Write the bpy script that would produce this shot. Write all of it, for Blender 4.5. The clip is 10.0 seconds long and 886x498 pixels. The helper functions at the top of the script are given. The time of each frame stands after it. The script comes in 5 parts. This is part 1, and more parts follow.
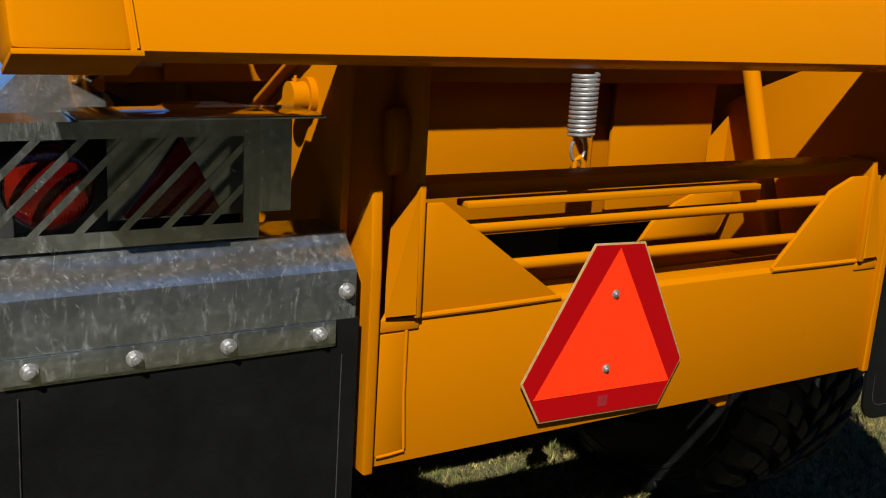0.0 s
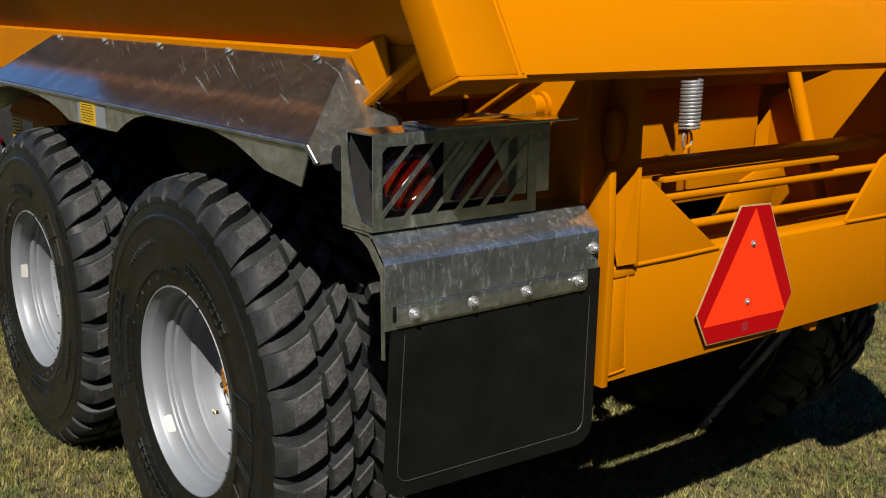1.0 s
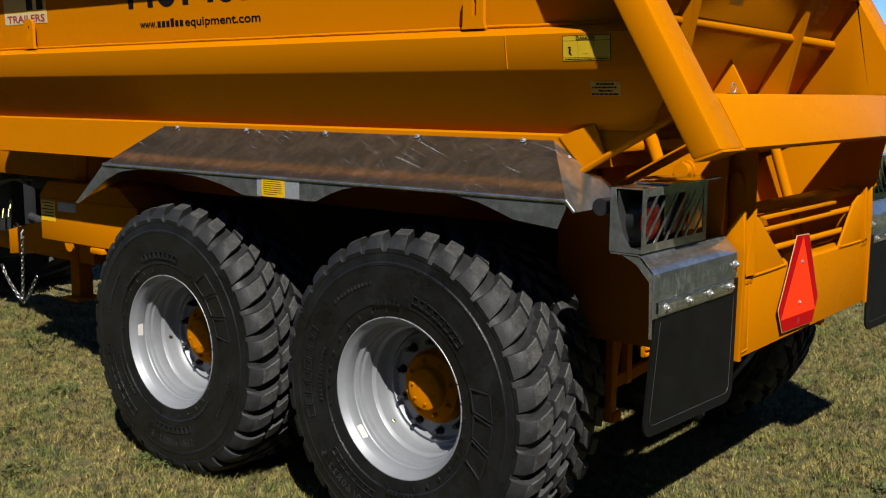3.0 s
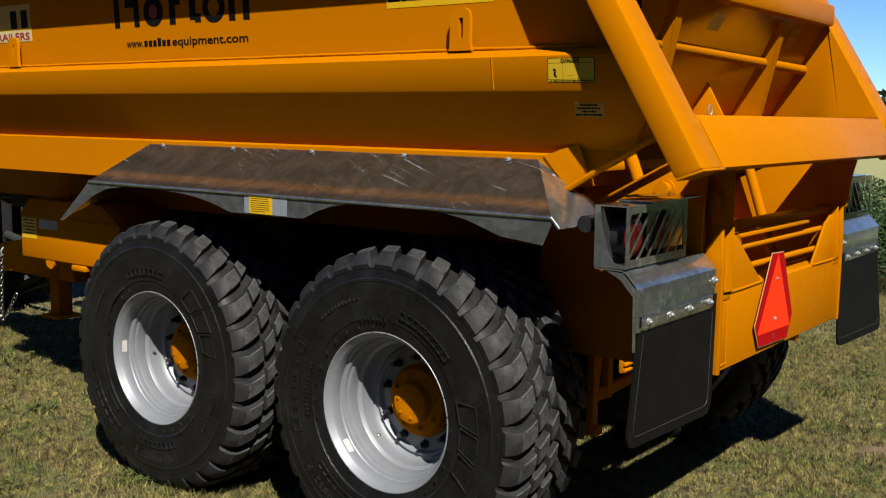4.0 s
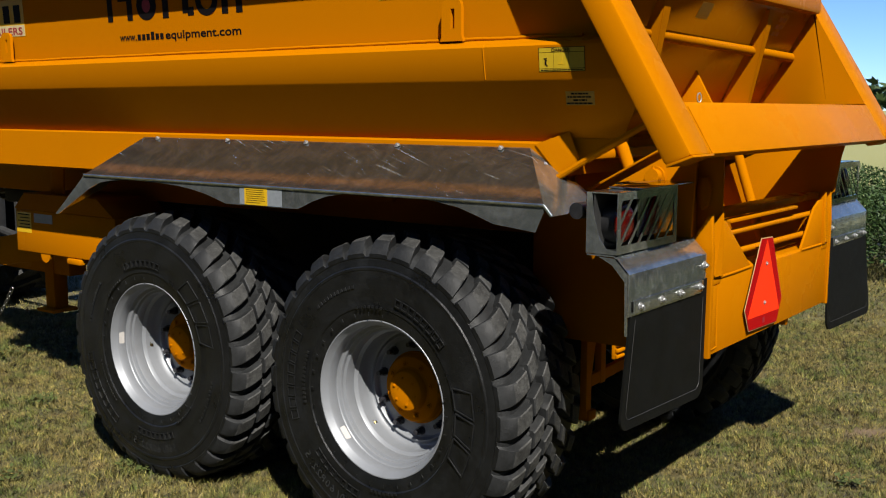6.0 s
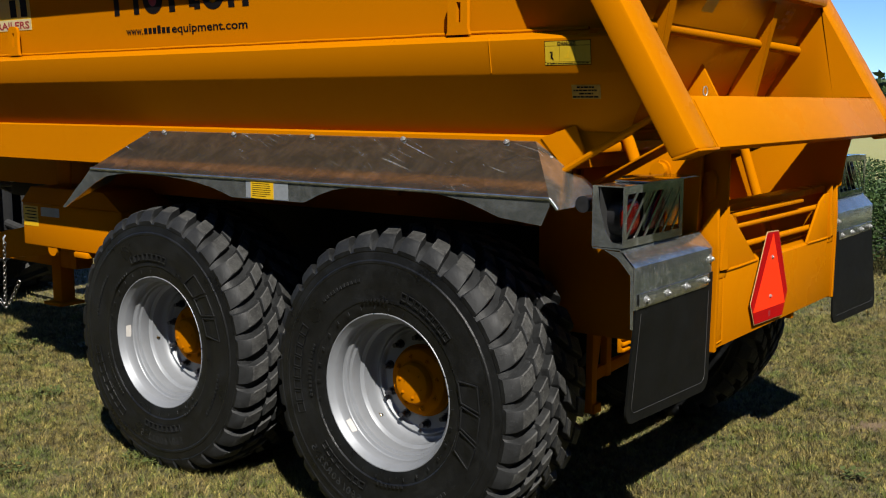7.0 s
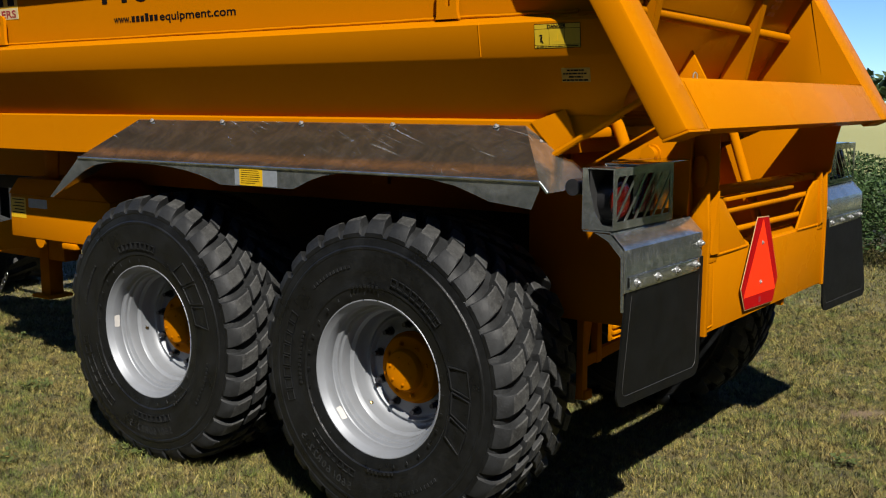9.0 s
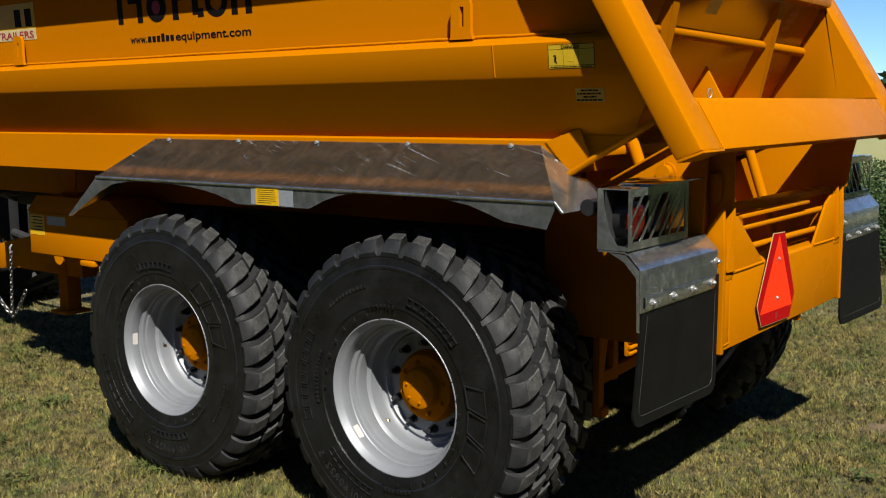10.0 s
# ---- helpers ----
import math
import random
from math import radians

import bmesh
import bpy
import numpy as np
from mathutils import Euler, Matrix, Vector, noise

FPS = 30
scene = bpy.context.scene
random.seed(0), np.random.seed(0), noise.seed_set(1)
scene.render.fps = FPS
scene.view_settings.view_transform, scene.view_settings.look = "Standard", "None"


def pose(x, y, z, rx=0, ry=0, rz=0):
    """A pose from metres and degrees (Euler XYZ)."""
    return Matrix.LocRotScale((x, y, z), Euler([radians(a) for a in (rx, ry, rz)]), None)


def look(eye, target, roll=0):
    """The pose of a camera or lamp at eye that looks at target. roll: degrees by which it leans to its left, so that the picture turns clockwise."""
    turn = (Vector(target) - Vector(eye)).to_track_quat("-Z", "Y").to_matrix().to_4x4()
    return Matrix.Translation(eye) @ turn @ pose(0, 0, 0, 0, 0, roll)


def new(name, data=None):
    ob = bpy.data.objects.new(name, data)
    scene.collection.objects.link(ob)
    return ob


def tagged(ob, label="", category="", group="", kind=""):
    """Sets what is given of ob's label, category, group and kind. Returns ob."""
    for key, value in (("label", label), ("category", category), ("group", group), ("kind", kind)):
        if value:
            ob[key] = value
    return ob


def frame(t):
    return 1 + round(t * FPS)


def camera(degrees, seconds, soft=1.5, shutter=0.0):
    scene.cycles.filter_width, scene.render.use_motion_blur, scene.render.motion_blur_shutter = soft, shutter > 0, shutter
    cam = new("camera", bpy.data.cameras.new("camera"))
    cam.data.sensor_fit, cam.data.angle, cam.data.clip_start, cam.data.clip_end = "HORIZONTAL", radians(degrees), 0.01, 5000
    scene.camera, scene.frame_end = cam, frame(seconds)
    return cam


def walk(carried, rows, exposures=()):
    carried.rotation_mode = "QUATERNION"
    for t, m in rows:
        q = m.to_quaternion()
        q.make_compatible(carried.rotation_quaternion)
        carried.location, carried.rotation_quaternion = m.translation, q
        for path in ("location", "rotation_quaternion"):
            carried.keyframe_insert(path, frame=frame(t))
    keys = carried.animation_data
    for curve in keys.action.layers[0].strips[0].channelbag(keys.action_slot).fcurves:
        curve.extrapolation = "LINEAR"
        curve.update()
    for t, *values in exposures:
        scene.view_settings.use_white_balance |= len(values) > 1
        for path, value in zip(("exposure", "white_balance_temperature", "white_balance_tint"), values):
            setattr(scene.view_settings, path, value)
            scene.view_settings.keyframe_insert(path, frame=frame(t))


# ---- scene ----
cam = camera(46.2, 10.0, 1.1)
PATH = [
    (0, (-1.479, -1.529, 1.657), (-0.47, 0.126, 1.165), 3.4),
    (0.5, (-1.961, -1.533, 1.659), (-0.858, 0.064, 1.176), 0.4),
    (1, (-2.431, -1.618, 1.666), (-1.233, -0.081, 1.220), 0.8),
    (1.5, (-2.923, -1.616, 1.682), (-1.587, -0.179, 1.294), -0.7),
    (2, (-3.388, -1.647, 1.683), (-2.002, -0.258, 1.296), -2.0),
    (2.5, (-3.823, -1.522, 1.669), (-2.33, -0.225, 1.369), -1.5),
    (3, (-4.047, -1.418, 1.702), (-2.511, -0.17, 1.409), 0.3),
    (4.5, (-4.157, -1.425, 1.691), (-2.57, -0.232, 1.447), 0.5),
    (5, (-4.173, -1.431, 1.689), (-2.581, -0.249, 1.426), 0.7),
    (5.5, (-4.187, -1.44, 1.688), (-2.597, -0.254, 1.426), 0.3),
    (7, (-4.199, -1.448, 1.688), (-2.623, -0.249, 1.409), 0.1),
    (7.5, (-4.208, -1.448, 1.684), (-2.632, -0.252, 1.397), 0.0),
    (8, (-4.203, -1.452, 1.636), (-2.628, -0.252, 1.355), -0.2),
    (8.5, (-4.202, -1.457, 1.635), (-2.624, -0.258, 1.370), -0.3),
    (9, (-4.191, -1.446, 1.637), (-2.604, -0.261, 1.356), 0.0),
    (9.5, (-4.189, -1.444, 1.627), (-2.618, -0.235, 1.362), -0.6),
    (10, (-4.195, -1.448, 1.686), (-2.625, -0.239, 1.417), -0.5),
]
walk(cam, [(t, look(eye, target, roll)) for t, eye, target, roll in PATH], [(0, 0.75), (0.8, 0.81), (2.5, 0.91), (10, 0.91)])

# ---- world, sun, exposure ----
SUN_WAY = Vector((0.607, 0.702, -1.0)).normalized()
world = bpy.data.worlds.new("sky")
scene.world = world
world.use_nodes = True
wn = world.node_tree
sky = wn.nodes.new("ShaderNodeTexSky")
sky.sky_type, sky.sun_disc = "NISHITA", False
sky.sun_elevation = math.asin(-SUN_WAY.z)
sky.sun_rotation = math.atan2(-SUN_WAY.x, -SUN_WAY.y)
sky.altitude, sky.air_density, sky.dust_density, sky.ozone_density = 200, 0.6, 0.0, 5.0
tint = wn.nodes.new("ShaderNodeMix")
tint.data_type, tint.blend_type = "RGBA", "MULTIPLY"
tint.inputs["Factor"].default_value = 1.0
tint.inputs["B"].default_value = (0.72, 0.86, 1.02, 1)
wn.links.new(sky.outputs[0], tint.inputs["A"])
wn.links.new(tint.outputs["Result"], wn.nodes["Background"].inputs[0])
wn.nodes["Background"].inputs[1].default_value = 0.079
sun = new("sun", bpy.data.lights.new("sun", "SUN"))
sun.data.energy, sun.data.angle, sun.data.color = 5.05, radians(0.53), (1.0, 0.95, 0.86)
sun.matrix_world = look((-6, -8, 12), Vector((-6, -8, 12)) + SUN_WAY)


# ---- materials ----
def material(name, base, rough=0.5, metal=0.0, coat=0.0):
    m = bpy.data.materials.new(name)
    m.use_nodes = True
    b = m.node_tree.nodes["Principled BSDF"]
    b.inputs["Base Color"].default_value = (*base, 1)
    b.inputs["Roughness"].default_value = rough
    b.inputs["Metallic"].default_value = metal
    b.inputs["Coat Weight"].default_value = coat
    b.inputs["Coat Roughness"].default_value = 0.16
    return m, m.node_tree, b


def node(nt, kind, **values):
    n = nt.nodes.new(kind)
    for key, value in values.items():
        n.inputs[key].default_value = value
    return n


def place(nt, scale=(1, 1, 1), turn=(0, 0, 0)):
    """World-sized coordinates from the object's own space."""
    c = nt.nodes.new("ShaderNodeTexCoord")
    mp = nt.nodes.new("ShaderNodeMapping")
    mp.inputs["Scale"].default_value = scale
    mp.inputs["Rotation"].default_value = turn
    nt.links.new(c.outputs["Object"], mp.inputs[0])
    return mp.outputs[0]


def noise_at(nt, where, scale, detail=4.0, rough=0.55, distortion=0.0):
    n = node(nt, "ShaderNodeTexNoise", Scale=scale, Detail=detail, Roughness=rough, Distortion=distortion)
    nt.links.new(where, n.inputs["Vector"])
    return n.outputs["Fac"]


def ramp(nt, fac, *stops):
    r = nt.nodes.new("ShaderNodeValToRGB")
    while len(r.color_ramp.elements) < len(stops):
        r.color_ramp.elements.new(0.5)
    for e, (p, c) in zip(r.color_ramp.elements, stops):
        e.position, e.color = p, (*c, 1) if len(c) == 3 else c
    nt.links.new(fac, r.inputs[0])
    return r.outputs[0]


def grey(v):
    return (v, v, v)


def mix(nt, fac, a, b, how="MIX"):
    m = nt.nodes.new("ShaderNodeMix")
    m.data_type, m.blend_type = "RGBA", how
    for socket, value in ((m.inputs["Factor"], fac), (m.inputs["A"], a), (m.inputs["B"], b)):
        if isinstance(value, (int, float)):
            socket.default_value = value
        elif isinstance(value, tuple):
            socket.default_value = (*value, 1)
        else:
            nt.links.new(value, socket)
    return m.outputs["Result"]


def bump(nt, b, height, strength, distance=0.002, before=None):
    n = node(nt, "ShaderNodeBump", Strength=strength, Distance=distance)
    nt.links.new(height, n.inputs["Height"])
    if before is not None:
        nt.links.new(before, n.inputs["Normal"])
    nt.links.new(n.outputs[0], b.inputs["Normal"])
    return n.outputs[0]


def paint(name, base, rough=0.32, coat=0.35, dust=0.10):
    m, nt, b = material(name, base, rough, 0.0, coat)
    b.inputs["Specular IOR Level"].default_value = 0.40
    b.inputs["Specular Tint"].default_value = (1.0, 0.58, 0.08, 1)
    b.inputs["IOR"].default_value = 1.05
    w = place(nt)
    big = noise_at(nt, w, 2.2, 5)
    fine = noise_at(nt, w, 55, 4)
    c = mix(nt, ramp(nt, big, (0.35, grey(0)), (0.75, grey(dust))), base, (base[0] * 0.8, base[1] * 0.86, base[2] + 0.001))
    c = mix(nt, ramp(nt, fine, (0.62, grey(0)), (0.8, grey(dust * 0.8))), c, (0.30, 0.13, 0.006))
    nt.links.new(c, b.inputs["Base Color"])
    nt.links.new(ramp(nt, big, (0.3, grey(rough * 0.85)), (0.8, grey(rough * 1.35))), b.inputs["Roughness"])
    bump(nt, b, noise_at(nt, w, 160, 2), 0.05, 0.001, bump(nt, b, noise_at(nt, w, 5, 2), 0.06, 0.01))
    return m


ORANGE = paint("orange_paint", (0.372, 0.120, 0.0003), 0.26, 0.0)
ORANGE_DULL = paint("orange_paint_weathered", (0.31, 0.095, 0.0006), 0.5, 0.0, 0.25)


def streaks(nt, flat, turn, long, wide, cut):
    """Long thin scratch marks, running one way over level (z) or upright (y) faces."""
    c = nt.nodes.new("ShaderNodeTexCoord")
    mp = nt.nodes.new("ShaderNodeMapping")
    mp.vector_type = "TEXTURE"
    mp.inputs["Rotation"].default_value = (0, 0, turn) if flat == "z" else (0, turn, 0)
    mp.inputs["Scale"].default_value = (long, wide, 5.0) if flat == "z" else (long, 5.0, wide)
    nt.links.new(c.outputs["Object"], mp.inputs[0])
    return ramp(nt, noise_at(nt, mp.outputs[0], 1.0, 2, 0.5, 0.1), (cut, grey(0)), (cut + 0.03, grey(1)))


def galvanised(name, flecks):
    m, nt, b = material(name, (0.36, 0.38, 0.37), 0.32, 0.9)
    w = place(nt)
    cell = node(nt, "ShaderNodeTexVoronoi", Scale=95.0, Randomness=1.0)
    nt.links.new(w, cell.inputs["Vector"])
    spangle = ramp(nt, cell.outputs["Color"], (0.0, (0.48 - 0.28 * flecks, 0.50 - 0.27 * flecks, 0.48 - 0.28 * flecks)), (1.0, (0.52 + 0.10 * flecks, 0.54 + 0.12 * flecks, 0.52 + 0.12 * flecks)))
    blotch = noise_at(nt, w, 7, 6, 0.7, 1.2)
    c = mix(nt, ramp(nt, blotch, (0.40, grey(0)), (0.58, grey(0.9))), spangle, (0.27, 0.29, 0.27))
    flow = ramp(nt, noise_at(nt, place(nt, (85, 85, 20), (0.0, 0.35, 0.0)), 1.0, 5, 0.75, 0.5), (0.54, grey(0)), (0.74, grey(0.55 * flecks)))
    c = mix(nt, flow, c, (0.68, 0.70, 0.71))
    mottle = noise_at(nt, w, 60, 6, 0.75, 0.4)
    pale = ramp(nt, mottle, (0.55, grey(0)), (0.70, grey(0.5 * flecks)))
    c = mix(nt, pale, c, (0.50, 0.51, 0.50))
    keep = ramp(nt, noise_at(nt, w, 3.6, 3), (0.50, grey(0.0)), (0.64, grey(1)))
    geo = nt.nodes.new("ShaderNodeNewGeometry")
    axes = nt.nodes.new("ShaderNodeSeparateXYZ")
    nt.links.new(geo.outputs["Normal"], axes.inputs[0])
    facing = {}
    for flat, out, low in (("z", "Z", 0.72), ("y", "Y", 0.45), ("x", "X", 0.8)):
        size = nt.nodes.new("ShaderNodeMath")
        size.operation = "ABSOLUTE"
        nt.links.new(axes.outputs[out], size.inputs[0])
        facing[flat] = ramp(nt, size.outputs[0], (low, grey(0)), (low + 0.06, grey(1)))
    marks = None
    for flat, turn, long, wide, cut in (("z", 1.26, 0.45, 0.0055, 0.69), ("z", 1.20, 0.22, 0.0025, 0.68), ("z", 1.32, 0.55, 0.010, 0.705), ("z", 1.62, 0.14, 0.002, 0.72), ("z", 1.02, 0.10, 0.002, 0.71), ("y", 0.9, 0.05, 0.0025, 0.69), ("y", 0.6, 0.03, 0.002, 0.68)):
        line = mix(nt, facing[flat], (0, 0, 0), streaks(nt, flat, turn, long, wide, cut))
        marks = line if marks is None else mix(nt, 1.0, marks, line, "LIGHTEN")
    # the marks break up along their length
    worn = ramp(nt, noise_at(nt, w, 130, 4, 0.7), (0.40, grey(0.15)), (0.56, grey(1)))
    sc = mix(nt, 1.0, mix(nt, keep, (0, 0, 0), marks), worn, "MULTIPLY")
    sc = mix(nt, 1.0, sc, (0.55, 0.55, 0.55), "MULTIPLY")
    rub = streaks(nt, "z", 1.24, 0.5, 0.012, 0.52)
    c = mix(nt, mix(nt, 1.0, rub, (0.15, 0.15, 0.15), "MULTIPLY"), c, (0.52, 0.52, 0.51))
    c = mix(nt, sc, c, (0.48, 0.48, 0.47))
    nt.links.new(c, b.inputs["Base Color"])
    dull = mix(nt, 1.0, sc, mix(nt, 1.0, pale, mix(nt, facing["x"], mix(nt, facing["y"], (0.10, 0.10, 0.10), (0.24, 0.24, 0.24)), (0.16, 0.16, 0.16)), "MULTIPLY"), "LIGHTEN")
    dull = mix(nt, 1.0, dull, mix(nt, facing["y"], (0, 0, 0), flow), "LIGHTEN")
    bright = ramp(nt, dull, (0.0, grey(0.96)), (1.0, grey(0.30)))
    nt.links.new(mix(nt, 1.0, bright, mix(nt, facing["x"], mix(nt, facing["y"], (1.0, 1.0, 1.0), (0.955, 0.955, 0.955)), (0.91, 0.91, 0.91)), "MULTIPLY"), b.inputs["Metallic"])
    r = ramp(nt, blotch, (0.3, grey(0.035 + 0.03 * flecks)), (0.7, grey(0.08 + 0.10 * flecks)))
    r = mix(nt, facing["y"], r, mix(nt, 1.0, r, (0.10, 0.10, 0.10), "ADD"))
    nt.links.new(mix(nt, sc, r, (0.5, 0.5, 0.5)), b.inputs["Roughness"])
    bump(nt, b, mottle, 0.035, 0.003, bump(nt, b, noise_at(nt, w, 6, 3), 0.05, 0.02))
    return m


GALV = galvanised("galvanised_steel", 0.62)
GALV_SMOOTH = galvanised("smooth_galvanised_sheet", 0.25)


def rubber(name, dark, light, rough, dusty, sheen=0.3, grain=0.25, hue=(0.94, 1.0, 1.06)):
    m, nt, b = material(name, grey(dark), rough)
    dark_rgb, light_rgb = tuple(dark * h for h in hue), tuple(light * h for h in hue)
    b.inputs["Specular IOR Level"].default_value = sheen
    w = place(nt)
    n = noise_at(nt, w, 9, 6, 0.65)
    fine = noise_at(nt, w, 140, 4, 0.7)
    mid = noise_at(nt, w, 38, 5, 0.75)
    c = mix(nt, ramp(nt, n, (0.35, grey(0)), (0.75, grey(dusty))), dark_rgb, light_rgb)
    c = mix(nt, ramp(nt, mid, (0.42, grey(0)), (0.62, grey(dusty * 0.7))), c, grey(dark * 0.6))
    c = mix(nt, ramp(nt, fine, (0.54, grey(0)), (0.72, grey(dusty * 0.55))), c, (light * 1.55, light * 1.55, light * 1.53))
    nt.links.new(c, b.inputs["Base Color"])
    nt.links.new(ramp(nt, n, (0.3, grey(rough - 0.1)), (0.8, grey(rough + 0.15))), b.inputs["Roughness"])
    bump(nt, b, fine, grain, 0.003, bump(nt, b, mid, grain * 0.8, 0.004))
    return m


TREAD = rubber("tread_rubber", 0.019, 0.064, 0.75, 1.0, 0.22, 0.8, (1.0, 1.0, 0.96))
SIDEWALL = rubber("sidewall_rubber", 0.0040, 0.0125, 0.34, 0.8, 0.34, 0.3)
# lug sides and grooves: the shade between lugs is put into this darker colour
GROOVE_SHADE = rubber("groove_shade_rubber", 0.0092, 0.024, 0.6, 0.7, 0.26, 0.35)
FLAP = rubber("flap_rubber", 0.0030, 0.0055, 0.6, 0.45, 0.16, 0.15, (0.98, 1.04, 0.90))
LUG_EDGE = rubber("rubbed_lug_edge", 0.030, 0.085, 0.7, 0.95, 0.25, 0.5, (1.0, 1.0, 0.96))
SIZE_RUBBER = rubber("rubbed_raised_figures", 0.018, 0.045, 0.5, 0.7, 0.35, 0.2)
MOULDED = rubber("moulded_rubber_marks", 0.0075, 0.019, 0.4, 0.6, 0.35, 0.2)


def silver():
    m, nt, b = material("silver_wheel_paint", (0.4, 0.4, 0.42), 0.50, 0.25, 0.0)
    w = place(nt)
    n = noise_at(nt, w, 12, 5)
    c = mix(nt, ramp(nt, n, (0.45, grey(0)), (0.8, grey(0.5))), (0.178, 0.188, 0.205), (0.140, 0.145, 0.151))
    nt.links.new(c, b.inputs["Base Color"])
    bump(nt, b, noise_at(nt, w, 220, 2), 0.05, 0.001)
    return m


SILVER = silver()


def plain(name, base, rough=0.5, metal=0.0, spread=0.15, scale=40, coat=0.0):
    m, nt, b = material(name, base, rough, metal, coat)
    w = place(nt)
    n = noise_at(nt, w, scale, 4)
    c = mix(nt, ramp(nt, n, (0.35, grey(0)), (0.75, grey(1))), tuple(v * (1 - spread) for v in base), tuple(min(1, v * (1 + spread)) for v in base))
    nt.links.new(c, b.inputs["Base Color"])
    bump(nt, b, n, 0.08, 0.001)
    return m


ZINC = plain("zinc_plated_steel", (0.50, 0.50, 0.50), 0.36, 0.8, 0.2, 90)
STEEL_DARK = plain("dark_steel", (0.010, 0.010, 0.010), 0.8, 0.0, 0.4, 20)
BLACK_PLASTIC = plain("black_plastic", (0.012, 0.012, 0.013), 0.4, 0.0, 0.3, 60)
RED_FILM = plain("red_retroreflective_film", (0.29, 0.0008, 0.002), 0.5, 0.0, 0.06, 300, 0.0)
RED_FILM.node_tree.nodes["Principled BSDF"].inputs["Specular IOR Level"].default_value = 0.12
FLUO_FILM = plain("fluorescent_orange_film", (0.84, 0.031, 0.0045), 0.5, 0.0, 0.03, 300, 0.0)
FLUO_FILM.node_tree.nodes["Principled BSDF"].inputs["Specular IOR Level"].default_value = 0.15
TAN_EDGE = plain("bare_plate_edge", (0.315, 0.21, 0.084), 0.5, 0.0, 0.2, 80)
YELLOW_DECAL = plain("yellow_decal", (0.42, 0.28, 0.012), 0.4, 0.0, 0.06, 80, 0.2)
GOLD_DECAL = plain("gold_decal", (0.518, 0.308, 0.0056), 0.4, 0.0, 0.06, 80, 0.2)
BLACK_DECAL = plain("black_vinyl", (0.004, 0.003, 0.003), 0.7, 0.0, 0.2, 60)
BLACK_DECAL.node_tree.nodes["Principled BSDF"].inputs["Specular IOR Level"].default_value = 0.1
MAROON_DECAL = plain("dark_red_vinyl", (0.22, 0.012, 0.02), 0.4, 0.0, 0.2, 60)
CREAM_DECAL = plain("cream_decal", (0.434, 0.364, 0.196), 0.4, 0.0, 0.1, 60)
NOTICE_FILM = plain("aged_notice_film", (0.30, 0.185, 0.035), 0.75, 0.0, 0.1, 60)
NOTICE_FILM.node_tree.nodes["Principled BSDF"].inputs["Specular IOR Level"].default_value = 0.1
GREY_DECAL = plain("grey_decal", (0.21, 0.231, 0.252), 0.35, 0.2, 0.1, 60)
WHITE_DECAL = plain("white_label", (0.42, 0.40, 0.38), 0.4, 0.0, 0.06, 60)
BRASS = plain("brass", (0.22, 0.16, 0.06), 0.3, 1.0, 0.2, 60)
CAP_BLACK = plain("nut_cap", (0.02, 0.02, 0.024), 0.3, 0.2, 0.3, 60)
CHAIN_STEEL = plain("worn_chain_steel", (0.22, 0.21, 0.19), 0.4, 1.0, 0.4, 60)
RIDGE = plain("flap_ridge", (0.028, 0.028, 0.028), 0.5, 0.0, 0.3, 60)


def lens_red():
    m, nt, b = material("red_lamp_lens", (0.55, 0.012, 0.006), 0.10, 0.0, 0.25)
    w = place(nt, (1, 1, 1))
    wave = node(nt, "ShaderNodeTexWave", Scale=60.0, Distortion=1.5)
    nt.links.new(w, wave.inputs["Vector"])
    bump(nt, b, wave.outputs["Fac"], 0.14, 0.003)
    c = mix(nt, ramp(nt, noise_at(nt, w, 20, 3), (0.4, grey(0)), (0.7, grey(1))), (0.045, 0.0010, 0.0010), (0.13, 0.006, 0.0015))
    nt.links.new(c, b.inputs["Base Color"])
    b.inputs["Transmission Weight"].default_value = 0.15
    return m


LENS = lens_red()
REFLECTOR = plain("red_reflector", (0.15, 0.001, 0.003), 0.15, 0.0, 0.3, 200, 0.5)


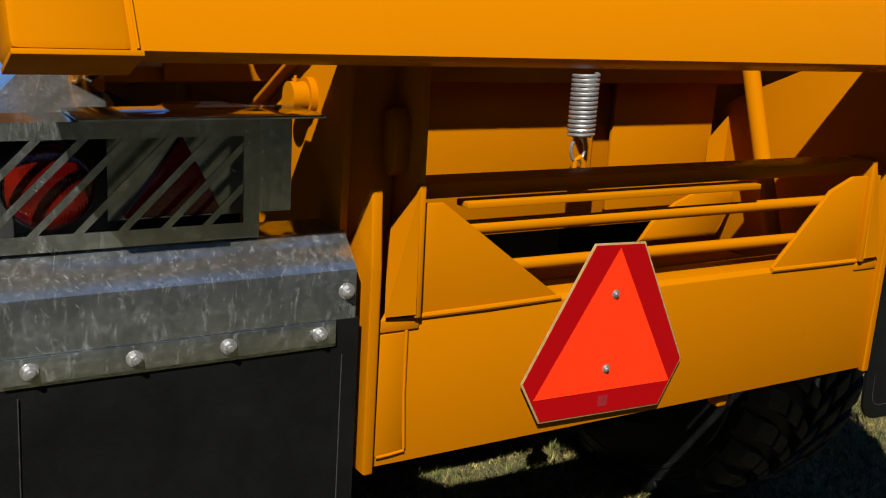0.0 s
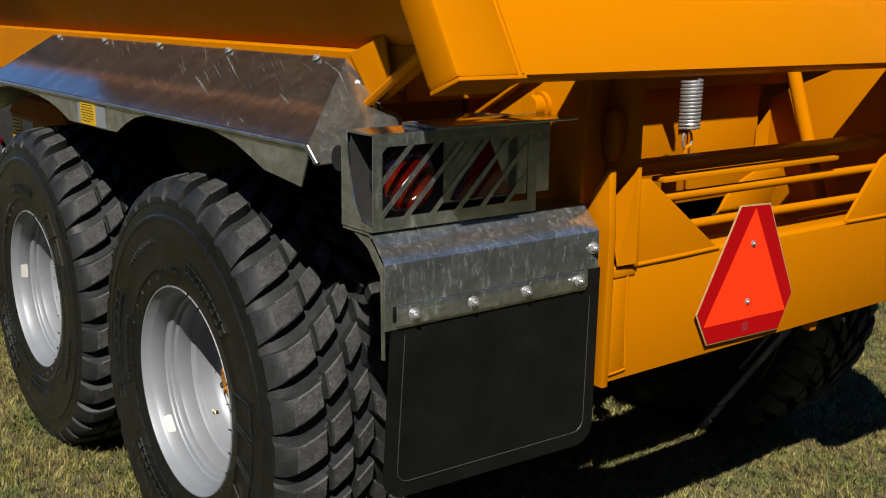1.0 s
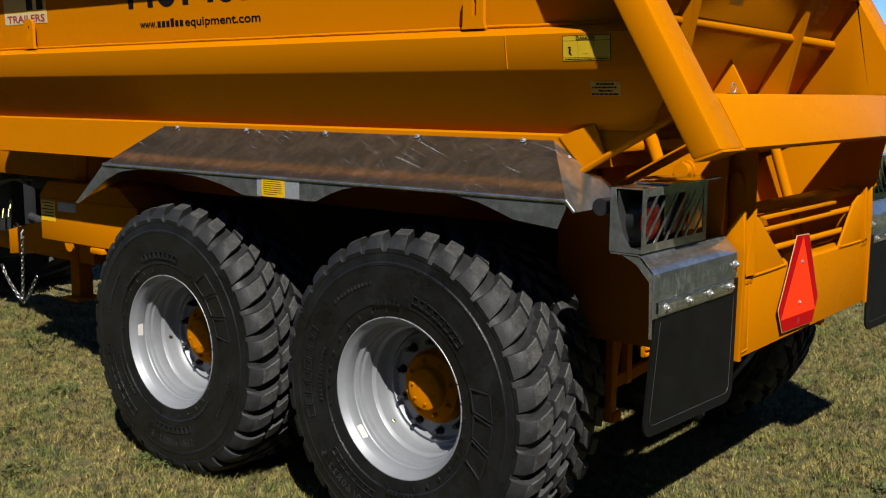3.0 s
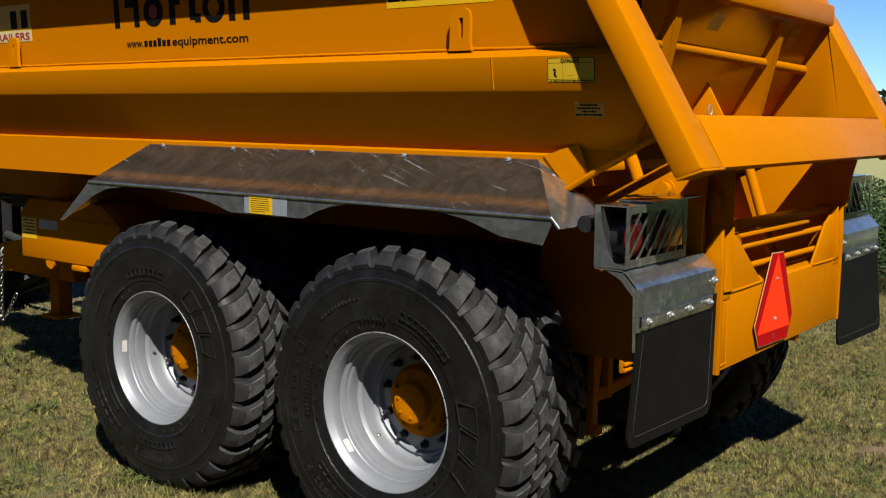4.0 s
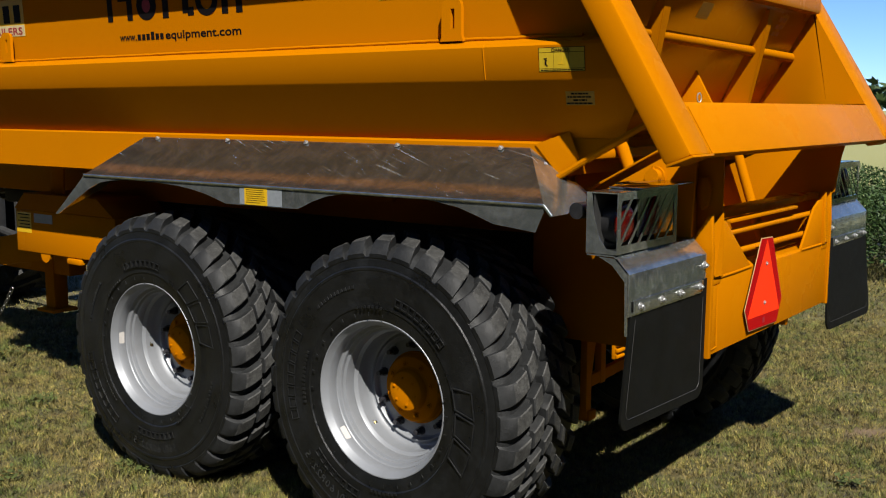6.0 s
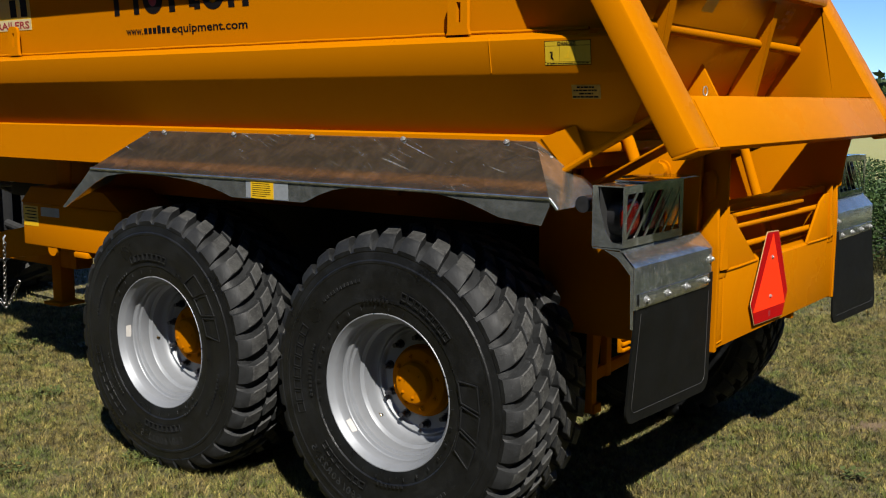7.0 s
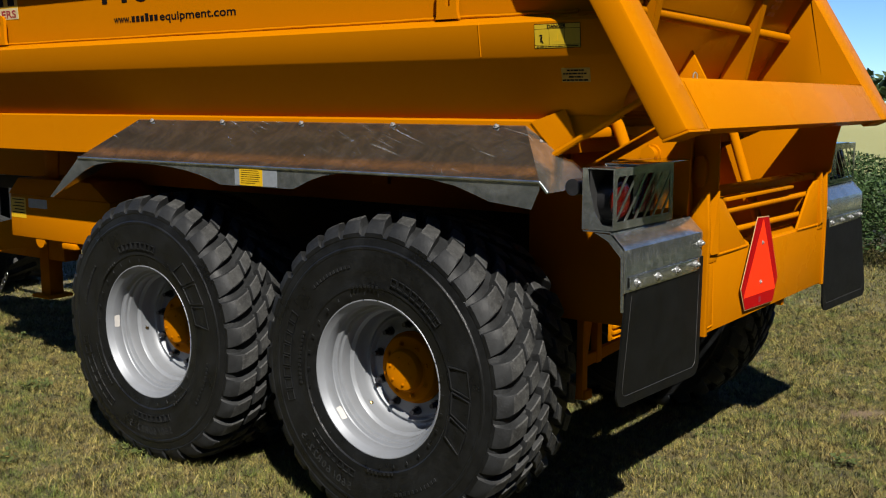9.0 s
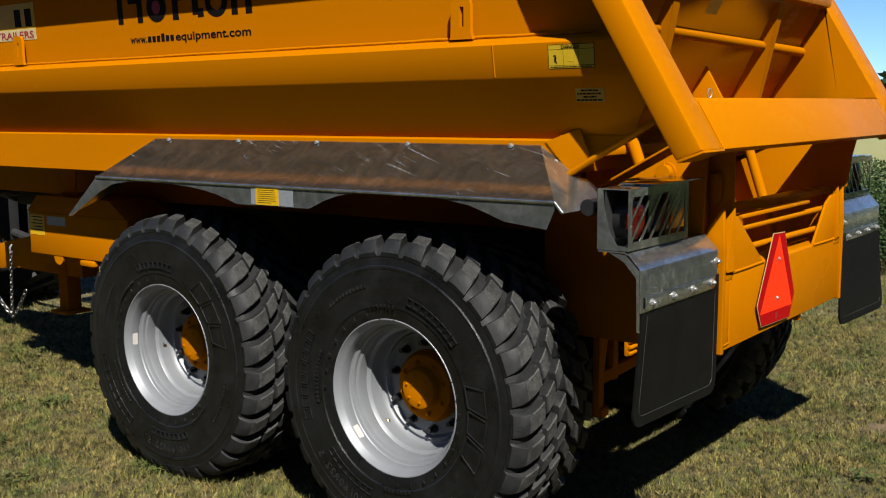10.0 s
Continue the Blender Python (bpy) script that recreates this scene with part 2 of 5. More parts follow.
def turf():
    m, nt, b = material("mown_grass", (0.1, 0.11, 0.03), 0.9)
    g = nt.nodes.new("ShaderNodeNewGeometry")
    w = g.outputs["Position"]
    big = noise_at(nt, w, 0.7, 6, 0.6)
    mid = noise_at(nt, w, 7, 6, 0.65)
    fine = noise_at(nt, w, 90, 4, 0.7)
    c = ramp(nt, mid, (0.3, (0.045, 0.046, 0.014)), (0.5, (0.085, 0.070, 0.026)), (0.7, (0.135, 0.10, 0.042)))
    c = mix(nt, ramp(nt, big, (0.4, grey(0)), (0.7, grey(0.5))), c, (0.0792, 0.0858, 0.0264))
    c = mix(nt, ramp(nt, fine, (0.4, grey(0)), (0.7, grey(0.5))), c, (0.0462, 0.0429, 0.0198))
    soil = ramp(nt, mid, (0.35, (0.10, 0.062, 0.036)), (0.65, (0.17, 0.110, 0.066)))
    spot = nt.nodes.new("ShaderNodeVectorMath")
    spot.operation = "DISTANCE"
    spot.inputs[1].default_value = (1.37, -0.05, 0.0)
    nt.links.new(w, spot.inputs[0])
    c = mix(nt, ramp(nt, spot.outputs["Value"], (0.05, grey(0.85)), (0.20, grey(0))), c, soil)
    sep = nt.nodes.new("ShaderNodeSeparateXYZ")
    nt.links.new(w, sep.inputs[0])
    far = nt.nodes.new("ShaderNodeMapRange")
    far.inputs["From Min"].default_value, far.inputs["From Max"].default_value = 10.5, 13.0
    nt.links.new(sep.outputs["X"], far.inputs["Value"])
    wide = noise_at(nt, w, 0.02, 5)
    field = ramp(nt, wide, (0.35, (0.20, 0.20, 0.07)), (0.65, (0.27, 0.25, 0.10)))
    c = mix(nt, far.outputs[0], c, field)
    nt.links.new(c, b.inputs["Base Color"])
    bump(nt, b, fine, 0.6, 0.02)
    return m


TURF = turf()


def blades(name, *colours, patch=None):
    m, nt, b = material(name, colours[0], 0.6)
    g = nt.nodes.new("ShaderNodeNewGeometry")
    n = len(colours)
    c = ramp(nt, g.outputs["Random Per Island"], *[(i / (n - 1), col) for i, col in enumerate(colours)])
    tint = noise_at(nt, g.outputs["Position"], 1.1, 5, 0.6)
    c = mix(nt, ramp(nt, tint, (0.4, grey(0)), (0.62, grey(0.5))), c, colours[-1])
    if patch:
        green = noise_at(nt, g.outputs["Position"], 3.4, 6, 0.75)
        c = mix(nt, ramp(nt, green, (0.48, grey(0)), (0.57, grey(0.75))), c, patch)
        brown = noise_at(nt, g.outputs["Position"], 7.5, 5, 0.7)
        c = mix(nt, ramp(nt, brown, (0.50, grey(0)), (0.60, grey(0.65))), c, (0.100, 0.068, 0.032))
        straw = noise_at(nt, g.outputs["Position"], 2.3, 6, 0.7)
        c = mix(nt, ramp(nt, straw, (0.52, grey(0)), (0.64, grey(0.5))), c, (0.17, 0.128, 0.050))
        # dark gaps and bright tops of the tufts, shaded into the blade colour
        tuft_shade = noise_at(nt, g.outputs["Position"], 24, 5, 0.75)
        c = mix(nt, 1.0, c, ramp(nt, tuft_shade, (0.40, grey(0.06)), (0.62, grey(1.20))), "MULTIPLY")
        c = mix(nt, 1.0, c, (1.62, 1.62, 1.36), "MULTIPLY")
    nt.links.new(c, b.inputs["Base Color"])
    b.inputs["Specular IOR Level"].default_value = 0.25
    return m


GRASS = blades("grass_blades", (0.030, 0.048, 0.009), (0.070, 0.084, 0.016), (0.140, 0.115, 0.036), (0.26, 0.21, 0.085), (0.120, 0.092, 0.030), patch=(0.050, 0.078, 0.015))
CROP = blades("crop_leaves", (0.016, 0.034, 0.008), (0.026, 0.052, 0.011), (0.040, 0.074, 0.017), (0.022, 0.043, 0.010))
WEED = blades("weed_leaves", (0.040, 0.056, 0.013), (0.058, 0.074, 0.020), (0.048, 0.062, 0.016))
TREES = blades("tree_leaves", (0.02, 0.04, 0.012), (0.035, 0.06, 0.018), (0.03, 0.05, 0.015))


# ---- mesh helpers ----
def mesh_of(name, bm, mat, angle=32):
    bmesh.ops.recalc_face_normals(bm, faces=bm.faces)
    me = bpy.data.meshes.new(name)
    bm.to_mesh(me)
    bm.free()
    for m in mat if isinstance(mat, (list, tuple)) else [mat]:
        me.materials.append(m)
    me.polygons.foreach_set("use_smooth", [True] * len(me.polygons))
    me.set_sharp_from_angle(angle=radians(angle))
    return me


def hang(name, me, parent, m=None, label=""):
    ob = new(name, me)
    ob.parent = parent
    if m is not None:
        ob.matrix_basis = m
    return tagged(ob, label)


def part(name, bm, mat, parent, label="", m=None, angle=32):
    return hang(name, mesh_of(name, bm, mat, angle), parent, m, label)


def B():
    return bmesh.new()


def box(bm, lo, hi, r=0.0):
    """A box from corner to corner, its edges rounded by r."""
    lo, hi = Vector(lo), Vector(hi)
    made = bmesh.ops.create_cube(bm, size=1.0, matrix=Matrix.Translation((lo + hi) / 2) @ Matrix.Diagonal((*(hi - lo), 1)))
    if r:
        edges = list({e for v in made["verts"] for e in v.link_edges})
        bmesh.ops.bevel(bm, geom=edges, offset=r, segments=2, affect="EDGES", profile=0.5)
    return bm


AXES = {"x": lambda a, u, v: (a, u, v), "y": lambda a, u, v: (u, a, v), "z": lambda a, u, v: (u, v, a)}


def prism(bm, axis, a0, a1, pts, r=0.0):
    """A flat outline, swept along an axis from a0 to a1, its edges rounded by r."""
    f = AXES[axis]
    lo = [bm.verts.new(f(a0, u, v)) for u, v in pts]
    hi = [bm.verts.new(f(a1, u, v)) for u, v in pts]
    n = len(pts)
    faces = [bm.faces.new(lo), bm.faces.new(hi[::-1])]
    faces += [bm.faces.new((lo[i], lo[(i + 1) % n], hi[(i + 1) % n], hi[i])) for i in range(n)]
    if r:
        edges = list({e for fc in faces for e in fc.edges})
        bmesh.ops.bevel(bm, geom=edges, offset=r, segments=2, affect="EDGES", profile=0.5)
    return bm


def sheet(bm, quads, thick):
    """Faces through given corners, thickened into a plate."""
    cache = {}
    faces = []
    for q in quads:
        vs = []
        for p in q:
            k = tuple(round(c, 4) for c in p)
            if k not in cache:
                cache[k] = bm.verts.new(p)
            vs.append(cache[k])
        faces.append(bm.faces.new(vs))
    bmesh.ops.recalc_face_normals(bm, faces=faces)
    bmesh.ops.solidify(bm, geom=faces, thickness=thick)
    return bm


def hull8(a, b, r=0.006):
    """A solid between two four-cornered ends."""
    bm = B()
    p, q = [bm.verts.new(c) for c in a], [bm.verts.new(c) for c in b]
    bm.faces.new(p), bm.faces.new(q[::-1])
    for i in range(4):
        bm.faces.new((p[i], p[(i + 1) % 4], q[(i + 1) % 4], q[i]))
    bmesh.ops.recalc_face_normals(bm, faces=bm.faces[:])
    bmesh.ops.bevel(bm, geom=bm.edges[:], offset=r, segments=2, affect="EDGES")
    return bm


def rod(bm, p, q, r, n=14, r2=None):
    p, q = Vector(p), Vector(q)
    d = q - p
    bmesh.ops.create_cone(bm, cap_ends=True, segments=n, radius1=r, radius2=r if r2 is None else r2, depth=d.length,
                          matrix=Matrix.Translation((p + q) / 2) @ d.to_track_quat("Z", "Y").to_matrix().to_4x4())
    return bm


def pipe(bm, pts, r, n=8, closed=False):
    """A round bar along a line of points."""
    pts = [Vector(p) for p in pts]
    rings = []
    count = len(pts)
    side = None
    for i, p in enumerate(pts):
        if closed:
            d = pts[(i + 1) % count] - pts[i - 1]
        else:
            d = pts[min(i + 1, count - 1)] - pts[max(i - 1, 0)]
        d.normalize()
        if side is None:
            side = d.orthogonal().normalized()
        side = (side - d * side.dot(d)).normalized()
        up = d.cross(side)
        rings.append([bm.verts.new(p + r * (side * math.cos(a) + up * math.sin(a))) for a in (2 * math.pi * k / n for k in range(n))])
    for i in range(count if closed else count - 1):
        a, b = rings[i], rings[(i + 1) % count]
        for k in range(n):
            bm.faces.new((a[k], a[(k + 1) % n], b[(k + 1) % n], b[k]))
    if not closed:
        bm.faces.new(rings[0][::-1])
        bm.faces.new(rings[-1])
    return bm


def lathe(bm, profile, n=72, closed=False):
    """Turns a line of (x, radius) round the x axis."""
    rings = [[bm.verts.new((x, r * math.cos(a), r * math.sin(a))) for a in (2 * math.pi * k / n for k in range(n))] for x, r in profile]
    pairs = list(zip(rings, rings[1:])) + ([(rings[-1], rings[0])] if closed else [])
    for a, b in pairs:
        for k in range(n):
            bm.faces.new((a[k], b[k], b[(k + 1) % n], a[(k + 1) % n]))
    return bm


def bolt(bm, at, way, r=0.008, h=0.007):
    """A hexagon head on a washer, standing on a surface."""
    at, way = Vector(at), Vector(way).normalized()
    rod(bm, at, at + way * h * 0.25, r * 1.5, 16)
    rod(bm, at + way * h * 0.25, at + way * h, r, 6)
    rod(bm, at + way * h, at + way * h * 1.5, r * 0.5, 10)
    return bm


def letters(text, size, bold=0.0):
    """Flat lettering as a mesh in the xy plane, standing on its baseline from x = 0."""
    cu = bpy.data.curves.new("lettering", "FONT")
    cu.body, cu.size, cu.offset = text, size, bold
    cu.resolution_u = 3
    ob = bpy.data.objects.new("lettering", cu)
    me = bpy.data.meshes.new_from_object(ob)
    bm = bmesh.new()
    bm.from_mesh(me)
    bpy.data.objects.remove(ob)
    bpy.data.curves.remove(cu)
    bpy.data.meshes.remove(me)
    return bm


from mathutils.geometry import tessellate_polygon

# ---- ground ----
bm = B()
R = 2500
bmesh.ops.create_grid(bm, x_segments=60, y_segments=60, size=R)
ground = new("ground", mesh_of("ground", bm, TURF))
tagged(ground, "short dry mown grass ground, green and straw coloured", "ground", kind="structure")

# ---- the trailer ----
trailer = new("dump_trailer")
trailer.empty_display_size = 0.2
tagged(trailer, "orange tandem-axle dump trailer with galvanised mudguards parked on dry grass", "trailer")

# outline of one side of the tub: distance from the middle, height
RAIL = [(1.13, 2.52), (1.28, 2.50), (1.28, 2.40), (1.13, 2.36)]
SIDE = [(1.125, 2.42), (1.098, 2.0), (1.094, 1.934), (1.105, 1.928), (1.172, 1.910), (1.181, 1.900), (1.170, 1.79), (1.166, 1.783), (1.038, 1.576)]
INNER = [(1.022, 1.576), (1.05, 1.95), (1.085, 2.42)]
BAND = [(1.038, 1.5755), (1.060, 1.5725), (1.064, 1.568), (1.064, 1.386), (1.05, 1.38), (1.03, 1.38), (1.022, 1.5755)]
YF = 4.35


def tail(z):
    """Where the side ends to the rear, at a height."""
    return max(0.397 - (z - 1.457) * 1.81, -0.10 + 0.57 * (z - 1.553))


def shell(s, outline, ends):
    bm = B()
    near = [bm.verts.new((s * x, ends(z), z)) for x, z in outline]
    far = [bm.verts.new((s * x, YF, z)) for x, z in outline]
    n = len(outline)
    for i in range(n):
        bm.faces.new((near[i], near[(i + 1) % n], far[(i + 1) % n], far[i]))
    for tri in tessellate_polygon([[Vector((x, z, 0)) for x, z in outline]]):
        bm.faces.new([near[i] for i in tri])
        bm.faces.new([far[i] for i in tri])
    return bm


for s in (-1, 1):
    part("side_panel", shell(s, SIDE + INNER, tail), ORANGE, trailer, "pressed orange side panel with a folded rail")
    part("side_band", shell(s, BAND, lambda z: 0.44), ORANGE, trailer)
    part("top_rail", prism(B(), "y", 0.3, YF, [(s * x, z) for x, z in RAIL], 0.01), ORANGE, trailer)
part("front_wall", box(B(), (-1.10, YF - 0.06, 1.38), (1.10, YF, 2.6), 0.01), ORANGE, trailer)
part("floor_plate", box(B(), (-1.02, 0.525, 1.44), (1.02, YF, 1.47)), ORANGE_DULL, trailer)

# closing gussets between the side and the sloping tail
for s in (-1, 1):
    part("corner_gusset", sheet(B(), [[(s * 1.070, 0.50, 1.566), (s * 1.062, 0.367, 1.612), (s * 1.080, 0.315, 1.516)], [(s * 1.070, 0.50, 1.566), (s * 1.080, 0.315, 1.516), (s * 1.072, 0.398, 1.457)]], 0.006), ORANGE, trailer)
    part("tail_edge_bar", pipe(B(), [(s * 1.090, 0.40, 1.452), (s * 1.097, 0.23, 1.548), (s * 1.104, 0.04, 1.652)], 0.011, 8), ORANGE, trailer)
    part("cross_tube", box(B(), (-0.74 if s < 0 else 0.70, 0.452, 1.500), (-0.15 if s < 0 else 0.74, 0.485, 1.540), 0.012), ORANGE, trailer)


for s in (-1, 1):
    part("tail_side_plate", prism(B(), "x", s * 1.050, s * 1.040, [(0.452, 1.589), (0.150, 1.589), (0.392, 1.458), (0.452, 1.458)], 0.001), ORANGE, trailer)


# ---- sloping rear frame of the tub ----
def slope(z):
    return -0.177 + 0.596 * (z - 1.553)


ZT = 2.62
for s, x0, x1 in ((-1, -1.280, -1.128), (1, 0.905, 1.135)):
    pts = [(slope(1.553), 1.553), (slope(ZT), ZT), (slope(ZT) + 0.11, ZT), (slope(1.553) + 0.088, 1.517)]
    part("rear_upright", prism(B(), "x", x0, x1, pts, 0.013), ORANGE, trailer, "leaning orange box-section upright")
part("rear_beam", prism(B(), "x", -1.134, 0.905, [(slope(1.553) + 0.0015, 1.553), (slope(1.711) + 0.0015, 1.711), (-0.045, 1.711), (-0.045, 1.700), (slope(1.69) + 0.012, 1.69), (slope(1.57) + 0.012, 1.565), (-0.08, 1.54), (-0.08, 1.53)], 0.002), ORANGE, trailer, "wide folded orange sheet across the tail")
part("beam_flange", box(B(), (-0.78, -0.0445, 1.7005), (0.89, 0.0, 1.7105), 0.001), ORANGE, trailer)
part("corner_lip", prism(B(), "x", -1.278, -1.118, [(-0.1805, 1.5475), (-0.1775, 1.5545), (-0.092, 1.522), (-0.095, 1.514)], 0.001), ORANGE, trailer)
part("weld_seam", pipe(B(), [(-1.125, slope(z) - 0.0008, z) for z in (1.556, 1.60, 1.65, 1.70)], 0.0022, 6), ORANGE, trailer)


def rear(z):
    return 0.43 - 0.57 * (z - 1.717)


part("tail_panel", prism(B(), "x", -1.03, 0.892, [(rear(1.60), 1.60), (rear(2.2), 2.2), (rear(2.2) + 0.012, 2.2), (rear(1.60) + 0.012, 1.60)], 0.002), ORANGE, trailer, "overhanging orange tail panel with stiffening ribs")
part("trough_floor", box(B(), (-0.635, 0.305, 1.700), (0.89, 0.445, 1.711), 0.002), ORANGE, trailer)
part("tail_top_beam", prism(B(), "x", -1.12, 0.89, [(0.142, 2.135), (0.142, 2.235), (0.225, 2.235), (0.225, 2.135)], 0.016), ORANGE, trailer)
for d in (-1.03, 0.0):
    low = [(0.405 + d, 0.435, 1.70), (0.470 + d, 0.325, 1.70), (0.500 + d, 0.325, 1.70), (0.525 + d, 0.435, 1.70)]
    high = [(0.322 + d, 0.208, 2.12), (0.318 + d, 0.184, 2.12), (0.385 + d, 0.184, 2.12), (0.430 + d, 0.208, 2.12)]
    part("rib", hull8(low, high, 0.004), ORANGE, trailer)
part("tail_cross_tube", rod(B(), (-1.03, 0.283, 1.973), (0.891, 0.283, 1.938), 0.023, 20), ORANGE, trailer)
part("hook_fin", prism(B(), "x", -0.052, -0.036, [(rear(1.66), 1.66), (rear(1.85), 1.85), (0.27, 1.70), (0.27, 1.66)], 0.002), ORANGE, trailer)
part("lynch_pin", pipe(B(), [(-0.085 + 0.010 * math.cos(a), 0.32 - 0.005 * math.cos(a), 1.737 + 0.019 * math.sin(a)) for a in np.linspace(0, 2 * math.pi, 18)], 0.0028, 8), ZINC, trailer, "bent steel ring pin")
# flat near-black block that stands in for the ring pin's shadow
part("pin_shadow", box(B(), (-0.115, 0.30, 1.7115), (-0.06, 0.335, 1.717), 0.001), STEEL_DARK, trailer)
for x, d in ((0.8965, 0.003), (-1.045, 0.06)):
    part("inner_tail_side", prism(B(), "x", x, x + 0.010, [(0.46, 1.66), (rear(2.16), 2.16), (slope(2.16) + d, 2.16), (slope(1.715) + d, 1.715), (0.10, 1.715), (0.20, 1.62)], 0.001), ORANGE, trailer)


# ---- rear under-frame ----
bm = B()
prism(bm, "x", -0.672, 0.70, [(0.0, 0.803), (0.0, 1.080), (0.012, 1.088), (0.085, 1.092), (0.085, 1.080), (0.016, 1.074), (0.012, 1.068), (0.012, 0.82), (0.06, 0.815), (0.06, 0.803)], 0.0015)
bumper = part("bumper_beam", bm, ORANGE, trailer, "orange folded channel across the rear")
part("end_doubler", prism(B(), "y", -0.003, 0.001, [(-0.668, 0.823), (-0.612, 0.823), (-0.617, 1.056), (-0.668, 1.056)], 0.002), ORANGE, bumper)
part("weld_bead", pipe(B(), [(-0.608, -0.002, 0.83), (-0.6135, -0.002, 0.94), (-0.614, -0.002, 1.06)], 0.0035, 8), ORANGE, bumper)
part("weld_bead", pipe(B(), [(-0.665, -0.003, 0.822), (-0.64, -0.003, 0.823), (-0.608, -0.003, 0.826)], 0.003, 8), ORANGE, bumper)
part("drain_tab", prism(B(), "y", 0.02, 0.05, [(0.21, 0.80), (0.255, 0.80), (0.245, 0.765), (0.217, 0.765)], 0.004), ORANGE, bumper)
for s in (-1, 1):
    part("post", prism(B(), "x", s * 0.694, s * 0.674, [(-0.012, 0.795), (-0.012, 1.18), (-0.006, 1.320), (0.004, 1.320), (0.085, 1.205), (0.045, 1.07), (0.045, 0.795)], 0.004), ORANGE, trailer)
    part("fin", prism(B(), "x", s * 0.606, s * 0.592, [(-0.014, 1.083), (-0.010, 1.322), (0.0, 1.322), (0.082, 1.21), (0.13, 1.083)], 0.003), ORANGE, trailer)
    part("fin_foot", prism(B(), "x", s * 0.668, s * 0.590, [(-0.004, 1.060), (-0.004, 1.084), (0.02, 1.09), (0.12, 1.09), (0.12, 1.078)], 0.002), ORANGE, trailer)
    part("fin_face", sheet(B(), [[(s * 0.660, -0.008, 1.09), (s * 0.600, -0.012, 1.09), (s * 0.600, -0.006, 1.315), (s * 0.625, 0.06, 1.225)]], 0.006), ORANGE, trailer)
part("gusset", prism(B(), "y", 0.001, 0.012, [(-0.588, 1.082), (-0.588, 1.286), (-0.548, 1.286), (-0.272, 1.082)], 0.002), ORANGE, trailer)
part("gusset", prism(B(), "y", 0.001, 0.012, [(0.308, 1.082), (0.475, 1.256), (0.545, 1.285), (0.64, 1.285), (0.64, 1.082)], 0.002), ORANGE, trailer)
part("weld_bead", pipe(B(), [(-0.585, 0.0, 1.082), (-0.45, -0.001, 1.083), (-0.275, 0.0, 1.085)], 0.0055, 8), ORANGE, trailer)
part("weld_bead", pipe(B(), [(0.31, 0.0, 1.085), (0.47, -0.001, 1.084), (0.66, 0.0, 1.083)], 0.0055, 8), ORANGE, trailer)
part("ladder_rung", rod(B(), (-0.50, 0.03, 1.228), (0.52, 0.03, 1.227), 0.0125, 18), ORANGE, trailer)
part("ladder_rung", rod(B(), (-0.40, 0.03, 1.150), (0.43, 0.03, 1.144), 0.0125, 18), ORANGE, trailer)
bm = prism(B(), "x", -0.60, 0.69, [(0.05, 1.283), (0.05, 1.310), (0.115, 1.314), (0.115, 1.306), (0.058, 1.302), (0.058, 1.283)], 0.0015)
part("angle_bar", bm, ORANGE, trailer)
part("flat_bar", box(B(), (-0.500, -0.002, 1.272), (0.240, 0.04, 1.284), 0.002), ORANGE, trailer)
# lit cross member further in, its fin and the return spring
part("cross_member", box(B(), (-0.64, 0.570, 1.10), (0.235, 0.585, 1.436), 0.003), ORANGE, trailer)
part("cross_member", box(B(), (0.300, 0.570, 1.10), (0.655, 0.585, 1.436), 0.003), ORANGE, trailer)
part("cross_web", box(B(), (-0.648, 0.60, 1.05), (0.88, 0.615, 1.438), 0.003), ORANGE_DULL, trailer)
part("sill_web", box(B(), (-0.90, 0.50, 1.445), (0.88, 0.515, 1.62), 0.003), ORANGE_DULL, trailer)
for z in (1.50, 1.575):
    part("web_fold", prism(B(), "x", -0.64, 0.87, [(0.502, z - 0.012), (0.488, z), (0.502, z + 0.012)], 0.001), ORANGE_DULL, trailer)
part("member_fin", hull8([(0.636, 0.562, 1.10), (0.636, 0.562, 1.285), (0.646, 0.570, 1.285), (0.646, 0.570, 1.10)], [(0.74, 0.545, 1.10), (0.702, 0.550, 1.361), (0.716, 0.558, 1.361), (0.754, 0.553, 1.10)], 0.002), ORANGE, trailer)
turns = 14
part("return_spring", pipe(B(), [(0.030 + 0.029 * math.cos(a), 0.364 + 0.029 * math.sin(a), 1.335 + 0.145 * a / (2 * math.pi * turns)) for a in np.linspace(0, 2 * math.pi * turns, turns * 16)], 0.0042, 8), ZINC, trailer, "bright coiled steel return spring")
bm = B()
pipe(bm, [(0.025 + 0.02 * math.cos(a), 0.364, 1.305 + 0.028 * math.sin(a)) for a in np.linspace(-4.0, 1.5, 14)], 0.004, 8)
part("spring_hook", bm, ZINC, trailer)
bm = B()
pipe(bm, [(0.018, 0.364, 1.24), (0.021, 0.364, 1.28), (0.033, 0.364, 1.287), (0.043, 0.364, 1.275), (0.046, 0.364, 1.24)], 0.007, 10)
part("spring_eye", bm, ORANGE, trailer)
part("strut", rod(B(), (0.617, 0.435, 1.53), (0.634, 0.285, 1.06), 0.023, 24), ORANGE, trailer)
part("strut", rod(B(), (-0.548, 0.452, 1.605), (-0.552, 0.388, 1.445), 0.024, 24), ORANGE, trailer)
